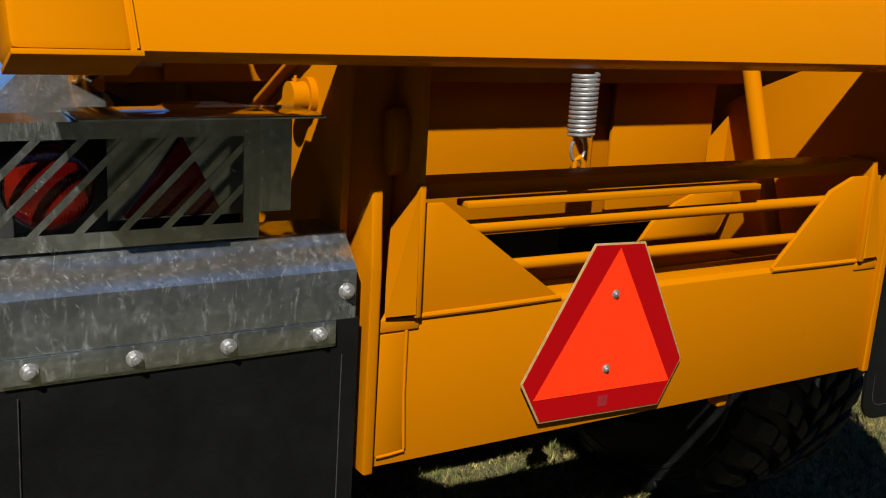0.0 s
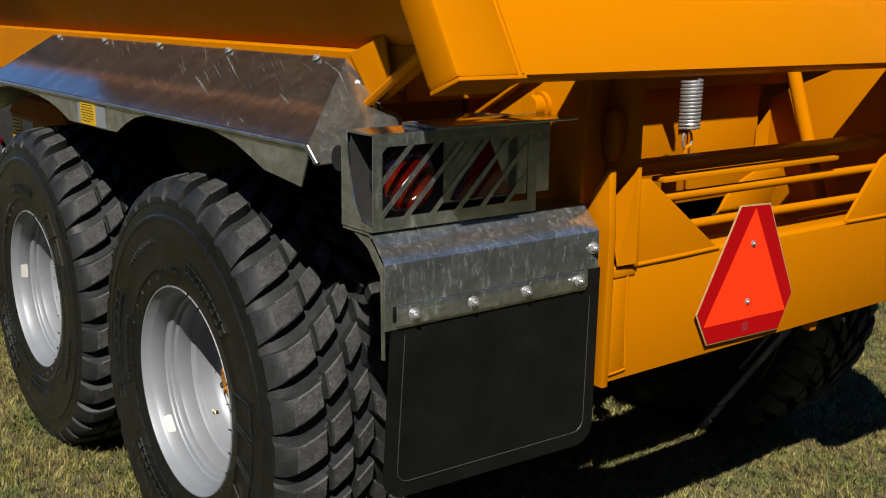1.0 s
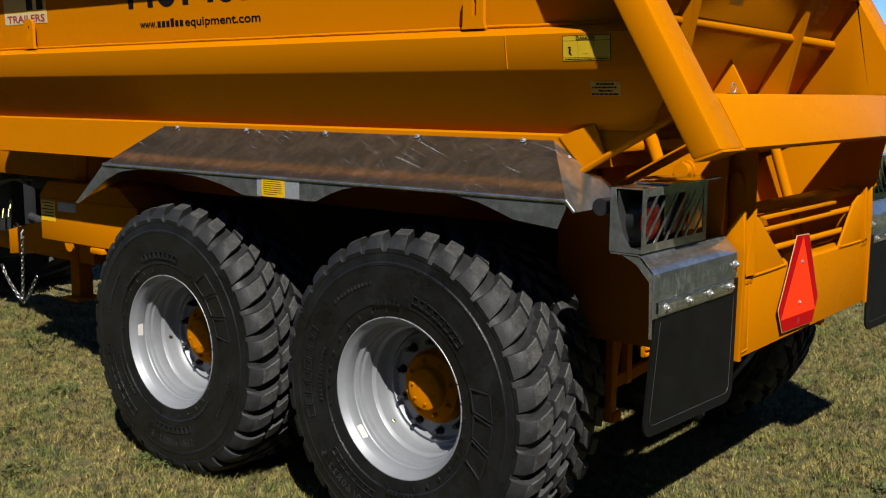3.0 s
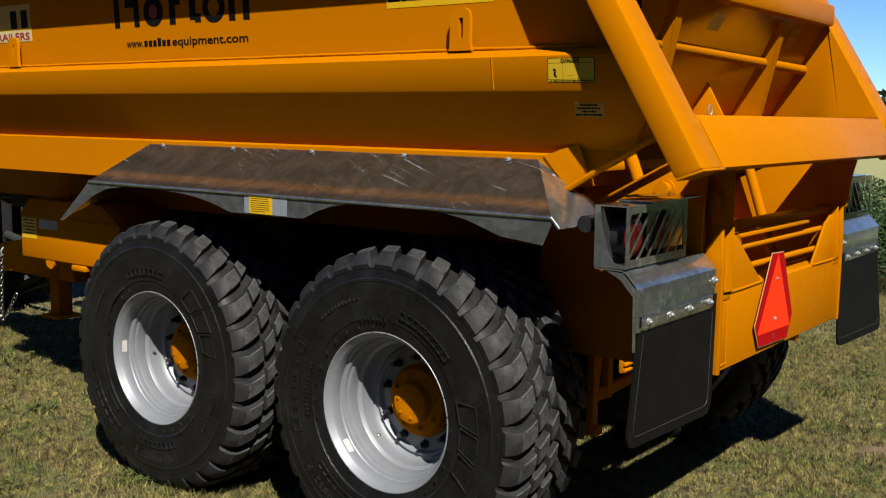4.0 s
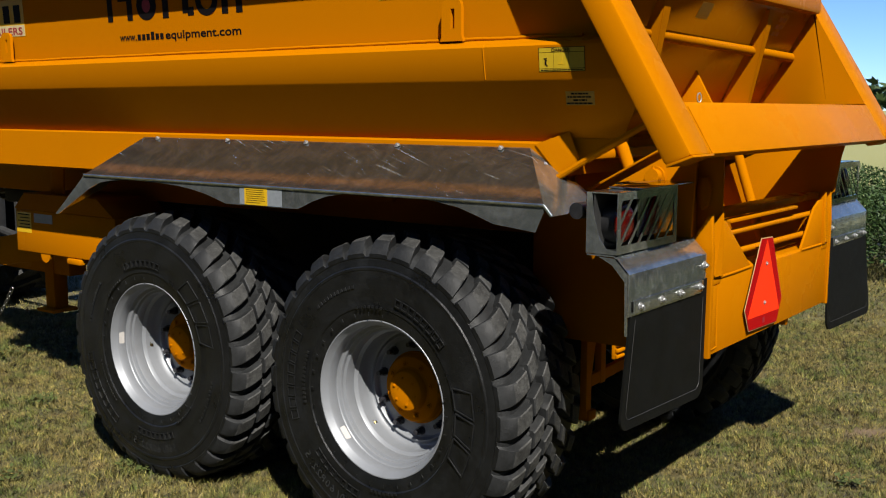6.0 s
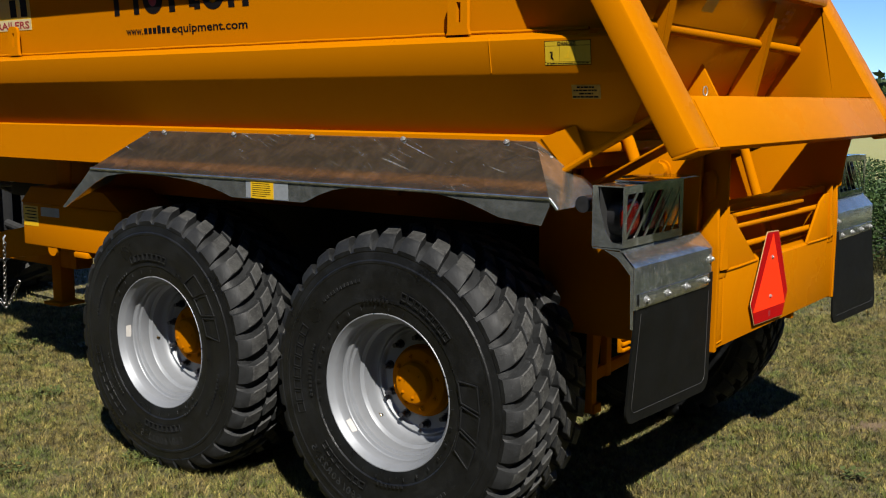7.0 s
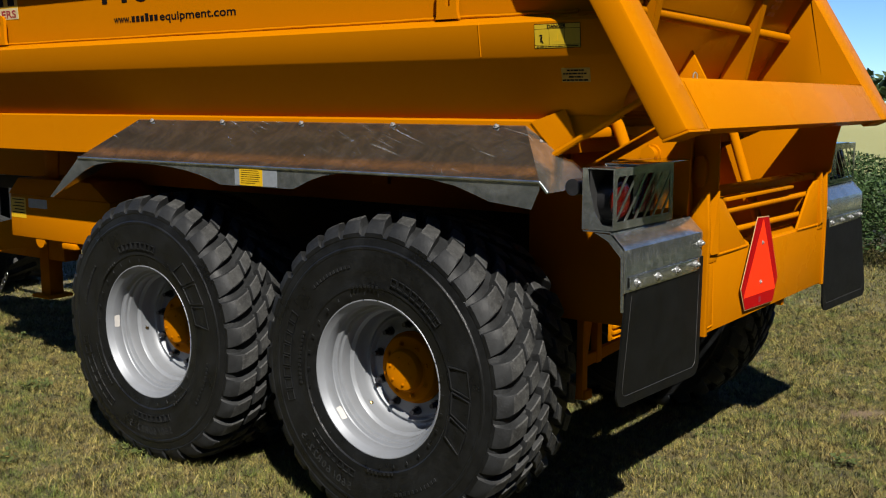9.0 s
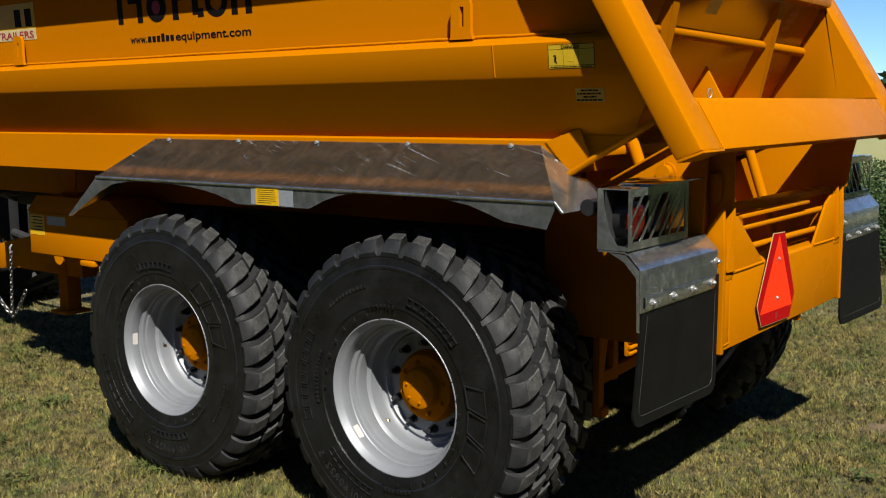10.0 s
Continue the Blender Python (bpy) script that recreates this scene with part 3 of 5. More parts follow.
# hinge plates either side
part("hinge_cheek", prism(B(), "x", -0.6055, -0.5925, [(-0.006, 1.325), (-0.006, 1.535), (0.095, 1.535), (0.095, 1.10), (0.082, 1.21)], 0.003), ORANGE, trailer)
part("hinge_plate", prism(B(), "x", -0.722, -0.708, [(0.06, 0.80), (0.06, 1.24), (0.045, 1.590), (0.09, 1.590), (0.475, 1.378), (0.72, 1.26), (0.72, 1.00), (0.62, 0.80)], 0.003), ORANGE, trailer)
part("plate_flange", prism(B(), "x", -0.748, -0.706, [(0.10, 1.592), (0.10, 1.584), (0.475, 1.379), (0.52, 1.356), (0.52, 1.364), (0.477, 1.387)], 0.001), ORANGE, trailer)
part("hinge_plate", prism(B(), "x", 0.696, 0.710, [(0.06, 0.80), (0.06, 1.24), (-0.016, 1.315), (-0.034, 1.46), (-0.055, 1.54), (0.05, 1.590), (0.11, 1.590), (0.485, 1.425), (0.72, 1.30), (0.72, 1.00), (0.62, 0.80)], 0.003), ORANGE, trailer)
part("hinge_face", prism(B(), "y", 0.088, 0.100, [(-0.707, 1.06), (-0.6065, 1.06), (-0.6065, 1.55), (-0.707, 1.55)], 0.003), ORANGE, trailer)
part("low_bracket", prism(B(), "y", 0.47, 0.482, [(0.381, 1.084), (0.459, 1.133), (0.534, 1.159), (0.660, 1.158), (0.669, 1.127), (0.629, 1.057), (0.565, 0.968), (0.384, 0.982), (0.339, 1.030)], 0.002), ORANGE, trailer)
part("low_shelf", box(B(), (-0.62, 0.36, 0.985), (0.62, 0.46, 1.0), 0.002), ORANGE_DULL, trailer)
bm = B()
rod(bm, (-0.765, 0.20, 1.449), (-0.708, 0.20, 1.449), 0.028, 24)
rod(bm, (-0.735, 0.20, 1.449), (-0.722, 0.20, 1.449), 0.036, 24)
bolt(bm, (-0.752, 0.20, 1.472), (0, 0, 1), 0.006, 0.010)
part("hinge_pin", bm, ORANGE, trailer)
part("pivot_lug", prism(B(), "x", -0.635, -0.605, [(0.035, 1.345), (0.030, 1.42), (0.045, 1.45), (0.08, 1.44), (0.085, 1.36), (0.06, 1.325)], 0.006), ORANGE_DULL, trailer)

# ---- chassis ----
for s in (-1, 1):
    part("chassis_rail", box(B(), (s * 0.36 if s > 0 else -0.50, 0.72, 1.17), (0.50 if s > 0 else -0.36, 5.9, 1.36), 0.008), ORANGE_DULL, trailer)
    part("tub_bearer", box(B(), (min(s * 0.52, s * 0.64), 0.60, 1.36), (max(s * 0.52, s * 0.64), YF, 1.45), 0.004), ORANGE_DULL, trailer)
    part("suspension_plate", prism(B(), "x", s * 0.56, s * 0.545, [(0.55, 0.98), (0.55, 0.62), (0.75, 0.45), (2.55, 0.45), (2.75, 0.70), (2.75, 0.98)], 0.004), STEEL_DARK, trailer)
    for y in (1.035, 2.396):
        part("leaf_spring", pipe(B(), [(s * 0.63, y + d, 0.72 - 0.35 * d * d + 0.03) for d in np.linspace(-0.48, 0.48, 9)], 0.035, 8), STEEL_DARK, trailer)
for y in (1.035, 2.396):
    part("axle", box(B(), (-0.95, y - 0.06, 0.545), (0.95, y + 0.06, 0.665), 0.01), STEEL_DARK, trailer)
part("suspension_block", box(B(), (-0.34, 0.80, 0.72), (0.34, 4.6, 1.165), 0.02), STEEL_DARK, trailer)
for y in (0.75, 1.66, 2.9, 4.0):
    part("chassis_cross_member", box(B(), (-0.52, y - 0.05, 1.26), (0.52, y + 0.05, 1.362), 0.006), ORANGE_DULL, trailer)
# hanger and braces below the side plate
part("hanger_post", box(B(), (-0.690, 0.485, 0.48), (-0.650, 0.515, 0.802), 0.003), ORANGE, trailer)
part("hanger_post", box(B(), (-0.575, 0.485, 0.60), (-0.535, 0.515, 0.802), 0.003), ORANGE, trailer)
part("hanger_brace", prism(B(), "y", 0.488, 0.512, [(-0.644, 0.60), (-0.25, 0.625), (-0.25, 0.665), (-0.644, 0.65)], 0.003), ORANGE, trailer)
part("hanger_stay", prism(B(), "y", 0.492, 0.508, [(-0.690, 0.56), (-0.655, 0.56), (-0.60, 0.802), (-0.644, 0.802)], 0.003), ORANGE, trailer)
rib = part("ribbed_block", box(B(), (0.325, 0.885, 0.462), (0.395, 0.91, 0.555), 0.004), ORANGE, trailer, "sunlit orange ribbed block on the underframe")
for z in (0.477, 0.508, 0.539):
    part("rib", prism(B(), "x", 0.322, 0.398, [(0.886, z - 0.011), (0.868, z - 0.006), (0.868, z + 0.006), (0.886, z + 0.011)], 0.002), ORANGE, rib)
part("block_stem", box(B(), (0.345, 0.89, 0.553), (0.375, 0.912, 0.73), 0.003), ORANGE_DULL, trailer)
part("hanger_shoe", box(B(), (-0.685, 0.475, 0.47), (-0.625, 0.53, 0.51), 0.006), ORANGE_DULL, trailer)


# ---- mudflaps and lamp boxes ----
def mudflap_set(s, shift, back_out, back_in, inner):
    """Bracket, flap and lamp box on one side; s is -1 for the near side."""
    def X(x):
        return s * (x + shift)
    a, b = X(1.303), X(0.706)
    prof = [(0.152, 1.236), (0.058, 1.236), (0.054, 1.2345), (0.0025, 1.1825), (0.001, 1.1795), (0.001, 1.046), (0.005, 1.046), (0.005, 1.1785), (0.0575, 1.231), (0.152, 1.231)]
    bracket = part("mudflap_bracket", prism(B(), "x", a, b, prof), GALV, trailer, "scratched galvanised folded bracket")
    part("side_lip", prism(B(), "x", a, a - s * 0.004, [(0.11, 1.229), (0.042, 1.226), (0.007, 1.186), (0.005, 0.985), (0.013, 0.985), (0.017, 1.156), (0.062, 1.205)]), GALV, bracket)
    # flap hangs forward a little towards its foot
    bm = B()
    w0, w1, z1, z0, rr = 1.284, inner, 1.094, 0.662, 0.05
    pts = [(w0, z1), (w1, z1)] + [(w1 + rr - rr * math.cos(t), z0 + rr - rr * math.sin(t)) for t in np.linspace(0, math.pi / 2, 7)]
    pts += [(w0 - rr + rr * math.sin(t), z0 + rr - rr * math.cos(t)) for t in np.linspace(0, math.pi / 2, 7)]

    def back(x, z):
        """The rubber swings and twists a little below its clamp."""
        side = (x - w1) / (w0 - w1)
        return -0.0015 + max(0.0, (1.05 - z)) * (back_in + (back_out - back_in) * side)
    fr = [bm.verts.new((X(x), back(x, z), z)) for x, z in pts]
    bk = [bm.verts.new((X(x), back(x, z) + 0.008, z)) for x, z in pts]
    n = len(pts)
    bm.faces.new(fr), bm.faces.new(bk[::-1])
    for i in range(n):
        bm.faces.new((fr[i], fr[(i + 1) % n], bk[(i + 1) % n], bk[i]))
    flap = part("mudflap", bm, FLAP, trailer, "black rubber mudflap with a moulded border line")
    line = [(w0 - 0.03, 1.03), (w0 - 0.03, z0 + 0.07)] + [(w0 - 0.06 + 0.03 * math.cos(t), z0 + 0.065 - 0.03 * math.sin(t)) for t in np.linspace(0.1, math.pi / 2, 6)]
    line += [(w1 + 0.06 - 0.03 * math.sin(t), z0 + 0.065 - 0.03 * math.cos(t)) for t in np.linspace(0, math.pi / 2 - 0.1, 6)] + [(w1 + 0.03, 1.03)]
    part("border_ridge", pipe(B(), [(X(x), back(x, z) + 0.0005, z) for x, z in line], 0.0012, 6), RIDGE, flap)
    strip = part("clamp_strip", box(B(), (min(X(1.278), X(0.745)), -0.0075, 1.054), (max(X(1.278), X(0.745)), -0.0020, 1.095), 0.0015), GALV, trailer, "galvanised flat bar")
    for x in (1.238, 1.085, 0.935, 0.775):
        part("bolt", bolt(B(), (X(x), -0.0075, 1.074), (0, -1, 0), 0.0088, 0.010), ZINC, strip)
    part("bolt", bolt(B(), (X(0.724), 0.001, 1.143), (0, -1, 0), 0.0095, 0.011), ZINC, bracket)
    # lamp box
    z0, z1 = 1.238, 1.432
    l, r = 1.300, 0.866
    bm = prism(B(), "x", X(l), X(r), [(0.05, z0), (0.05, z0 + 0.004), (0.151, z0 + 0.004), (0.151, z1 - 0.004), (0.05, z1 - 0.004), (0.05, z1), (0.155, z1), (0.155, z0)])
    lamp = part("lamp_box", bm, GALV, trailer, "galvanised lamp box with a slanted bar grille")
    part("end_gusset", prism(B(), "x", X(l + 0.004), X(l + 0.0005), [(0.155, z1), (0.138, z1), (0.130, z1 - 0.07), (0.108, z0 + 0.05), (0.085, z0 + 0.018), (0.046, z0 + 0.012), (0.046, z0), (0.155, z0)]), GALV, lamp)
    bm = B()
    fy0, fy1 = 0.046, 0.0495
    prism(bm, "y", fy0, fy1, [(X(l), z0), (X(r), z0), (X(r), z0 + 0.026), (X(l), z0 + 0.026)])
    prism(bm, "y", fy0, fy1, [(X(l), z1 - 0.026), (X(r), z1 - 0.026), (X(r), z1), (X(l), z1)])
    prism(bm, "y", fy0, fy1, [(X(l), z0 + 0.0262), (X(l - 0.022), z0 + 0.0262), (X(l - 0.022), z1 - 0.0262), (X(l), z1 - 0.0262)])
    prism(bm, "y", fy0, fy1, [(X(0.893), z0 + 0.0262), (X(r), z0 + 0.0262), (X(r), z1 - 0.0262), (X(0.893), z1 - 0.0262)])
    part("grille_frame", bm, GALV, lamp)
    lo, hi, lean, wide = z0 + 0.024, z1 - 0.018, 0.152, 0.0155
    left, right = 1.279, 0.894
    for k in range(10):
        xb = 1.425 - 0.066 * k
        # a slanted bar, cut off where it meets the frame
        pts = []
        for off in (0.0, wide):
            t0 = max(0.0, (xb - off - left) / lean)
            t1 = min(1.0, (xb - off - right) / lean)
            pts.append((t0, t1, off))
        if pts[1][1] - pts[1][0] < 0.08:
            continue
        p = [(xb - off - lean * t, lo + (hi - lo) * t) for t, off in ((pts[0][0], 0), (pts[1][0], wide), (pts[1][1], wide), (pts[0][1], 0))]
        part("grille_bar", prism(B(), "y", fy0 + 0.0005, fy1 - 0.0003, [(X(x), z) for x, z in p]), GALV, lamp)
    part("lamp_plate", box(B(), (min(X(1.100), X(0.797)), 0.080, z0 + 0.034), (max(X(1.100), X(0.797)), 0.084, z1 - 0.0045)), GALV, lamp)
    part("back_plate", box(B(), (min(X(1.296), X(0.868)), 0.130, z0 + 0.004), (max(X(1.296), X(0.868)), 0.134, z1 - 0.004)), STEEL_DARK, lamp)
    bm = B()
    rod(bm, (X(1.184), 0.150, 1.33), (X(1.184), 0.086, 1.33), 0.070, 40)
    part("lamp_housing", bm, BLACK_PLASTIC, lamp)
    bm = B()
    bmesh.ops.create_uvsphere(bm, u_segments=40, v_segments=20, radius=0.068, matrix=Matrix.Translation((X(1.184), 0.088, 1.33)) @ Matrix.Diagonal((1, 0.32, 1, 1)))
    part("round_lens", bm, LENS, lamp, "red and amber round lamp lens")
    bm = B()
    prism(bm, "y", 0.069, 0.0795, [(X(1.078), 1.276), (X(0.918), 1.276), (X(0.985), 1.404)], 0.003)
    part("triangle_reflector", bm, REFLECTOR, lamp, "dark red triangular reflector")
    # the lid's rear tab is added to block sun from the hinge plate behind
    part("top_lid", prism(B(), "z", z1 + 0.001, z1 + 0.007, [(X(x), y) for x, y in ((1.150, 0.036), (1.150, 0.160), (1.00, 0.165), (0.97, 0.230), (0.865, 0.230), (0.84, 0.170), (0.755, 0.170), (0.755, 0.036))], 0.0015), GALV, lamp)


mudflap_set(-1, 0.009, 0.085, 0.01, 0.700)
mudflap_set(1, 0.016, -0.11, -0.03, 0.680)

# ---- slow-moving-vehicle emblem ----
CX = -0.155
sign = part("warning_triangle", prism(B(), "y", -0.0125, -0.0105, [(-0.210, 1.189), (-0.081, 1.184), (0.054, 0.919), (0.001, 0.820), (-0.312, 0.830), (-0.362, 0.920)], 0.0006), TAN_EDGE, trailer, "red-bordered orange slow-vehicle triangle")
part("red_border", prism(B(), "y", -0.0138, -0.0127, [(-0.206, 1.185), (-0.084, 1.180), (0.049, 0.9185), (-0.001, 0.824), (-0.309, 0.834), (-0.357, 0.920)]), RED_FILM, sign)
part("orange_centre", prism(B(), "y", -0.0148, -0.0140, [(-0.145, 1.176), (0.023, 0.873), (-0.329, 0.882)]), FLUO_FILM, sign)
part("maker_mark", prism(B(), "y", -0.0146, -0.0140, [(-0.166, 0.843), (-0.142, 0.843), (-0.142, 0.866), (-0.166, 0.866)]), MAROON_DECAL, sign)
part("rivet", bolt(B(), (-0.148, -0.0148, 1.082), (0, -1, 0), 0.006, 0.005), ZINC, sign)
part("rivet", bolt(B(), (-0.154, -0.0148, 0.925), (0, -1, 0), 0.006, 0.005), ZINC, sign)


# ---- wheels ----
def tyre_mesh():
    """Tyre round the x axis in one skin; minus x is the outer side. Its columns follow the sweep of the lugs."""
    n = 32
    step = 2 * math.pi / n
    tops = [(0.0, 0.613), (0.06, 0.6125), (0.10, 0.611), (0.16, 0.607), (0.200, 0.600), (0.212, 0.595), (0.226, 0.584), (0.238, 0.567), (0.2465, 0.549)]
    floors = [(0.0, 0.577), (0.10, 0.576), (0.20, 0.570), (0.228, 0.560), (0.2440, 0.543), (0.2465, 0.537)]

    def along(table, x):
        for (x0, r0), (x1, r1) in zip(table, table[1:]):
            if x <= x1:
                return r0 + (r1 - r0) * (x - x0) / (x1 - x0)
        return table[-1][1]

    def sweep(x):
        u = 0.2465 - x
        return 0.30 * u + 3.1 * u * u

    # across the tread: distance from the middle, width of the lug as a share of the pitch, how high it stands, lag of the block
    rows = [(0.2465, 0.74, 1.0, 0.0), (0.238, 0.70, 1.0, 0.0), (0.226, 0.65, 1.0, 0.0), (0.212, 0.61, 1.0, 0.0), (0.199, 0.58, 1.0, 0.0), (0.168, 0.56, 1.0, 0.0), (0.138, 0.54, 1.0, 0.0), (0.134, 0.53, 0.90, 0.0),
            (0.1325, 0.50, 0.45, 0.002), (0.1225, 0.50, 0.45, 0.008), (0.121, 0.54, 0.90, 0.012), (0.117, 0.55, 1.0, 0.012), (0.092, 0.54, 1.0, 0.012), (0.067, 0.52, 1.0, 0.012), (0.063, 0.50, 0.90, 0.012), (0.0615, 0.48, 0.02, 0.014),
            (0.0505, 0.46, 0.02, 0.028), (0.049, 0.48, 0.90, 0.030), (0.045, 0.50, 1.0, 0.030), (0.022, 0.48, 1.0, 0.030), (0.006, 0.44, 1.0, 0.030), (0.003, 0.42, 0.90, 0.030), (0.0015, 0.42, 0.0, 0.030)]
    side = [(0.2485, 0.534), (0.2465, 0.530), (0.2505, 0.502), (0.2545, 0.497), (0.2545, 0.489), (0.2525, 0.485), (0.253, 0.44), (0.251, 0.40), (0.2465, 0.366), (0.2475, 0.362), (0.2475, 0.350), (0.243, 0.345), (0.240, 0.312), (0.236, 0.300), (0.212, 0.290)]
    bm = B()
    rnd = random.Random(3)
    even = [(c / 8.0, 0.0) for c in range(-4, 4)]
    middle_lag = sweep(0.0) + 0.030
    middle = [bm.verts.new((0.0, -0.577 * math.cos(a), 0.577 * math.sin(a))) for a in (middle_lag + (k + c) * step for k in range(n) for c, _ in even)]
    count = len(middle)
    for s in (-1, 1):
        jit = [rnd.uniform(-0.004, 0.004) for _ in range(n)]
        turn = 0.5 if s > 0 else 0.0
        rings = []
        for x, w, stand, lag in rows:
            top, low = along(tops, x), along(floors, x)
            ring = []
            h = w / 2
            for k in range(n):
                for c, lift in ((-0.5, 0.0), (-h * 1.15, 0.0), (-h, 0.90), (-h * 0.86, 1.0), (0.0, 1.0), (h * 0.86, 1.0), (h, 0.90), (h * 1.15, 0.0)):
                    r = low + (top - low) * lift * stand
                    out = 0.0015 * lift if x > 0.24 else 0.0
                    a = sweep(x) + lag + (k + turn + c) * step + (jit[k] if lift else 0.0)
                    ring.append(bm.verts.new((s * (x + out), -r * math.cos(a), r * math.sin(a))))
            rings.append(ring)
        for x, r in side:
            rings.append([bm.verts.new((s * x, -r * math.cos(a), r * math.sin(a))) for a in ((k + turn + c) * step for k in range(n) for c, _ in even)])
        tread = len(rows)
        for q, (p0, p1) in enumerate(zip(rings, rings[1:])):
            if q == tread - 1:
                continue
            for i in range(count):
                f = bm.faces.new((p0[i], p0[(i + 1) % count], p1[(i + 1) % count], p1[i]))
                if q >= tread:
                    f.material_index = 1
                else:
                    # dusty lug tops and rubbed edges stay pale, the rest takes the painted shade
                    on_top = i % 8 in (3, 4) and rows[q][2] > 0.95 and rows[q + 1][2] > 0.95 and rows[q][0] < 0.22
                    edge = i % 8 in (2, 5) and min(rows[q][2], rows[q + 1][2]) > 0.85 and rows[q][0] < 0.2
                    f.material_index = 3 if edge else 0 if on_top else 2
        # the half-pitch shift brings the two halves' columns together along the middle
        for i in range(count):
            m0, m1 = (i, (i + 1) % count) if s < 0 else ((i + 4) % count, (i + 5) % count)
            f = bm.faces.new((rings[tread - 1][i], rings[tread - 1][(i + 1) % count], middle[m1], middle[m0]))
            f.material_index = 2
        # the shoulder goes on into the sidewall
        for i in range(count):
            f = bm.faces.new((rings[0][i], rings[0][(i + 1) % count], rings[tread][(i + 1) % count], rings[tread][i]))
            f.material_index = 1
    return mesh_of("tyre", bm, [TREAD, SIDEWALL, GROOVE_SHADE, LUG_EDGE], 24)


def rim_mesh():
    bm = B()
    prof = [(-0.205, 0.288), (-0.226, 0.3010), (-0.235, 0.3015), (-0.2380, 0.2990), (-0.2375, 0.2955), (-0.226, 0.2885), (-0.217, 0.2800), (-0.212, 0.2768), (-0.178, 0.2728), (-0.173, 0.2745), (-0.168, 0.2715), (-0.163, 0.2610), (-0.158, 0.2590),
            (-0.150, 0.2595), (-0.145, 0.2500), (-0.138, 0.2480), (-0.106, 0.2470), (-0.100, 0.2485), (-0.095, 0.2450), (-0.088, 0.2365), (-0.080, 0.2350), (-0.045, 0.2355), (-0.030, 0.2320), (-0.021, 0.2260), (-0.017, 0.2190),
            (-0.020, 0.2130), (-0.025, 0.2100), (-0.025, 0.2060), (-0.018, 0.2010), (-0.008, 0.1975), (-0.004, 0.1920), (-0.004, 0.10), (-0.004, 0.04)]
    lathe(bm, prof, 96)
    lathe(bm, [(0.23, 0.2985), (0.2335, 0.292), (0.226, 0.284), (0.16, 0.262), (0.03, 0.240)], 64)
    return mesh_of("rim", bm, SILVER, 26)


def hub_mesh():
    bm = B()
    lathe(bm, [(-0.004, 0.142), (-0.014, 0.142), (-0.018, 0.137), (-0.034, 0.133), (-0.044, 0.126), (-0.049, 0.114), (-0.051, 0.090), (-0.056, 0.083), (-0.074, 0.081), (-0.083, 0.075), (-0.087, 0.062), (-0.089, 0.040), (-0.089, 0.002)], 56)
    for k in range(8):
        a = k * math.pi / 4 + 0.3
        bolt(bm, (-0.050, 0.102 * math.cos(a), 0.102 * math.sin(a)), (-1, 0, 0), 0.009, 0.009)
    for k in range(6):
        a = k * math.pi / 3 + 0.1
        bolt(bm, (-0.0885, 0.052 * math.cos(a), 0.052 * math.sin(a)), (-1, 0, 0), 0.005, 0.004)
    return mesh_of("hub", bm, ORANGE, 30)


def nut_mesh():
    bm = B()
    rod(bm, (-0.003, 0, 0), (-0.010, 0, 0), 0.018, 18)
    rod(bm, (-0.010, 0, 0), (-0.028, 0, 0), 0.0145, 6)
    rod(bm, (-0.028, 0, 0), (-0.046, 0, 0), 0.0095, 12)
    return mesh_of("wheel_nut", bm, CAP_BLACK)


def valve_mesh():
    bm = B()
    pipe(bm, [(0, 0, 0), (-0.006, -0.012, 0), (-0.014, -0.018, 0.003), (-0.022, -0.022, 0.006)], 0.0038, 8)
    rod(bm, (-0.018, -0.020, 0.004), (-0.028, -0.025, 0.008), 0.0052, 10)
    rod(bm, (0.0, 0.004, 0), (0, -0.004, 0), 0.010, 12)
    return mesh_of("valve", bm, BRASS)


def ring_bars(rows):
    """Raised marks on a sidewall: angle, radius, width, height, style."""
    bm = B()
    for ang, r, w, h, tilt in rows:
        a = radians(ang)
        m = Matrix.Translation((-0.2545, r * math.cos(a), r * math.sin(a))) @ Matrix.Rotation(a + tilt, 4, "X")
        bmesh.ops.create_cube(bm, size=1.0, matrix=m @ Matrix.Diagonal((0.0045, h, w, 1)))
    return bm


def size_letters(text, centre, r, size, inward):
    """The size marking, bent along the sidewall."""
    out = B()
    adv = size * 0.62
    n = len(text)
    for i, ch in enumerate(text):
        bm = letters(ch, size, 0.0006)
        if not bm.verts:
            bm.free()
            continue
        a = radians(centre) + (i - (n - 1) / 2) * adv / r * (1 if inward else -1)
        up = 1 if not inward else -1
        for v in bm.verts:
            u, h = v.co.x - size * 0.28, v.co.y - size * 0.35
            # reading direction runs to the rear on top of the near wheel
            ang = a + u / r * (1 if inward else -1)
            rad = r + up * h
            v.co = (-0.2552, rad * math.cos(ang), rad * math.sin(ang))
        me = bpy.data.meshes.new("glyph")
        bm.to_mesh(me)
        bm.free()
        out.from_mesh(me)
        bpy.data.meshes.remove(me)
    return out


TYRE, RIM, HUB, NUT, VALVE = tyre_mesh(), rim_mesh(), hub_mesh(), nut_mesh(), valve_mesh()
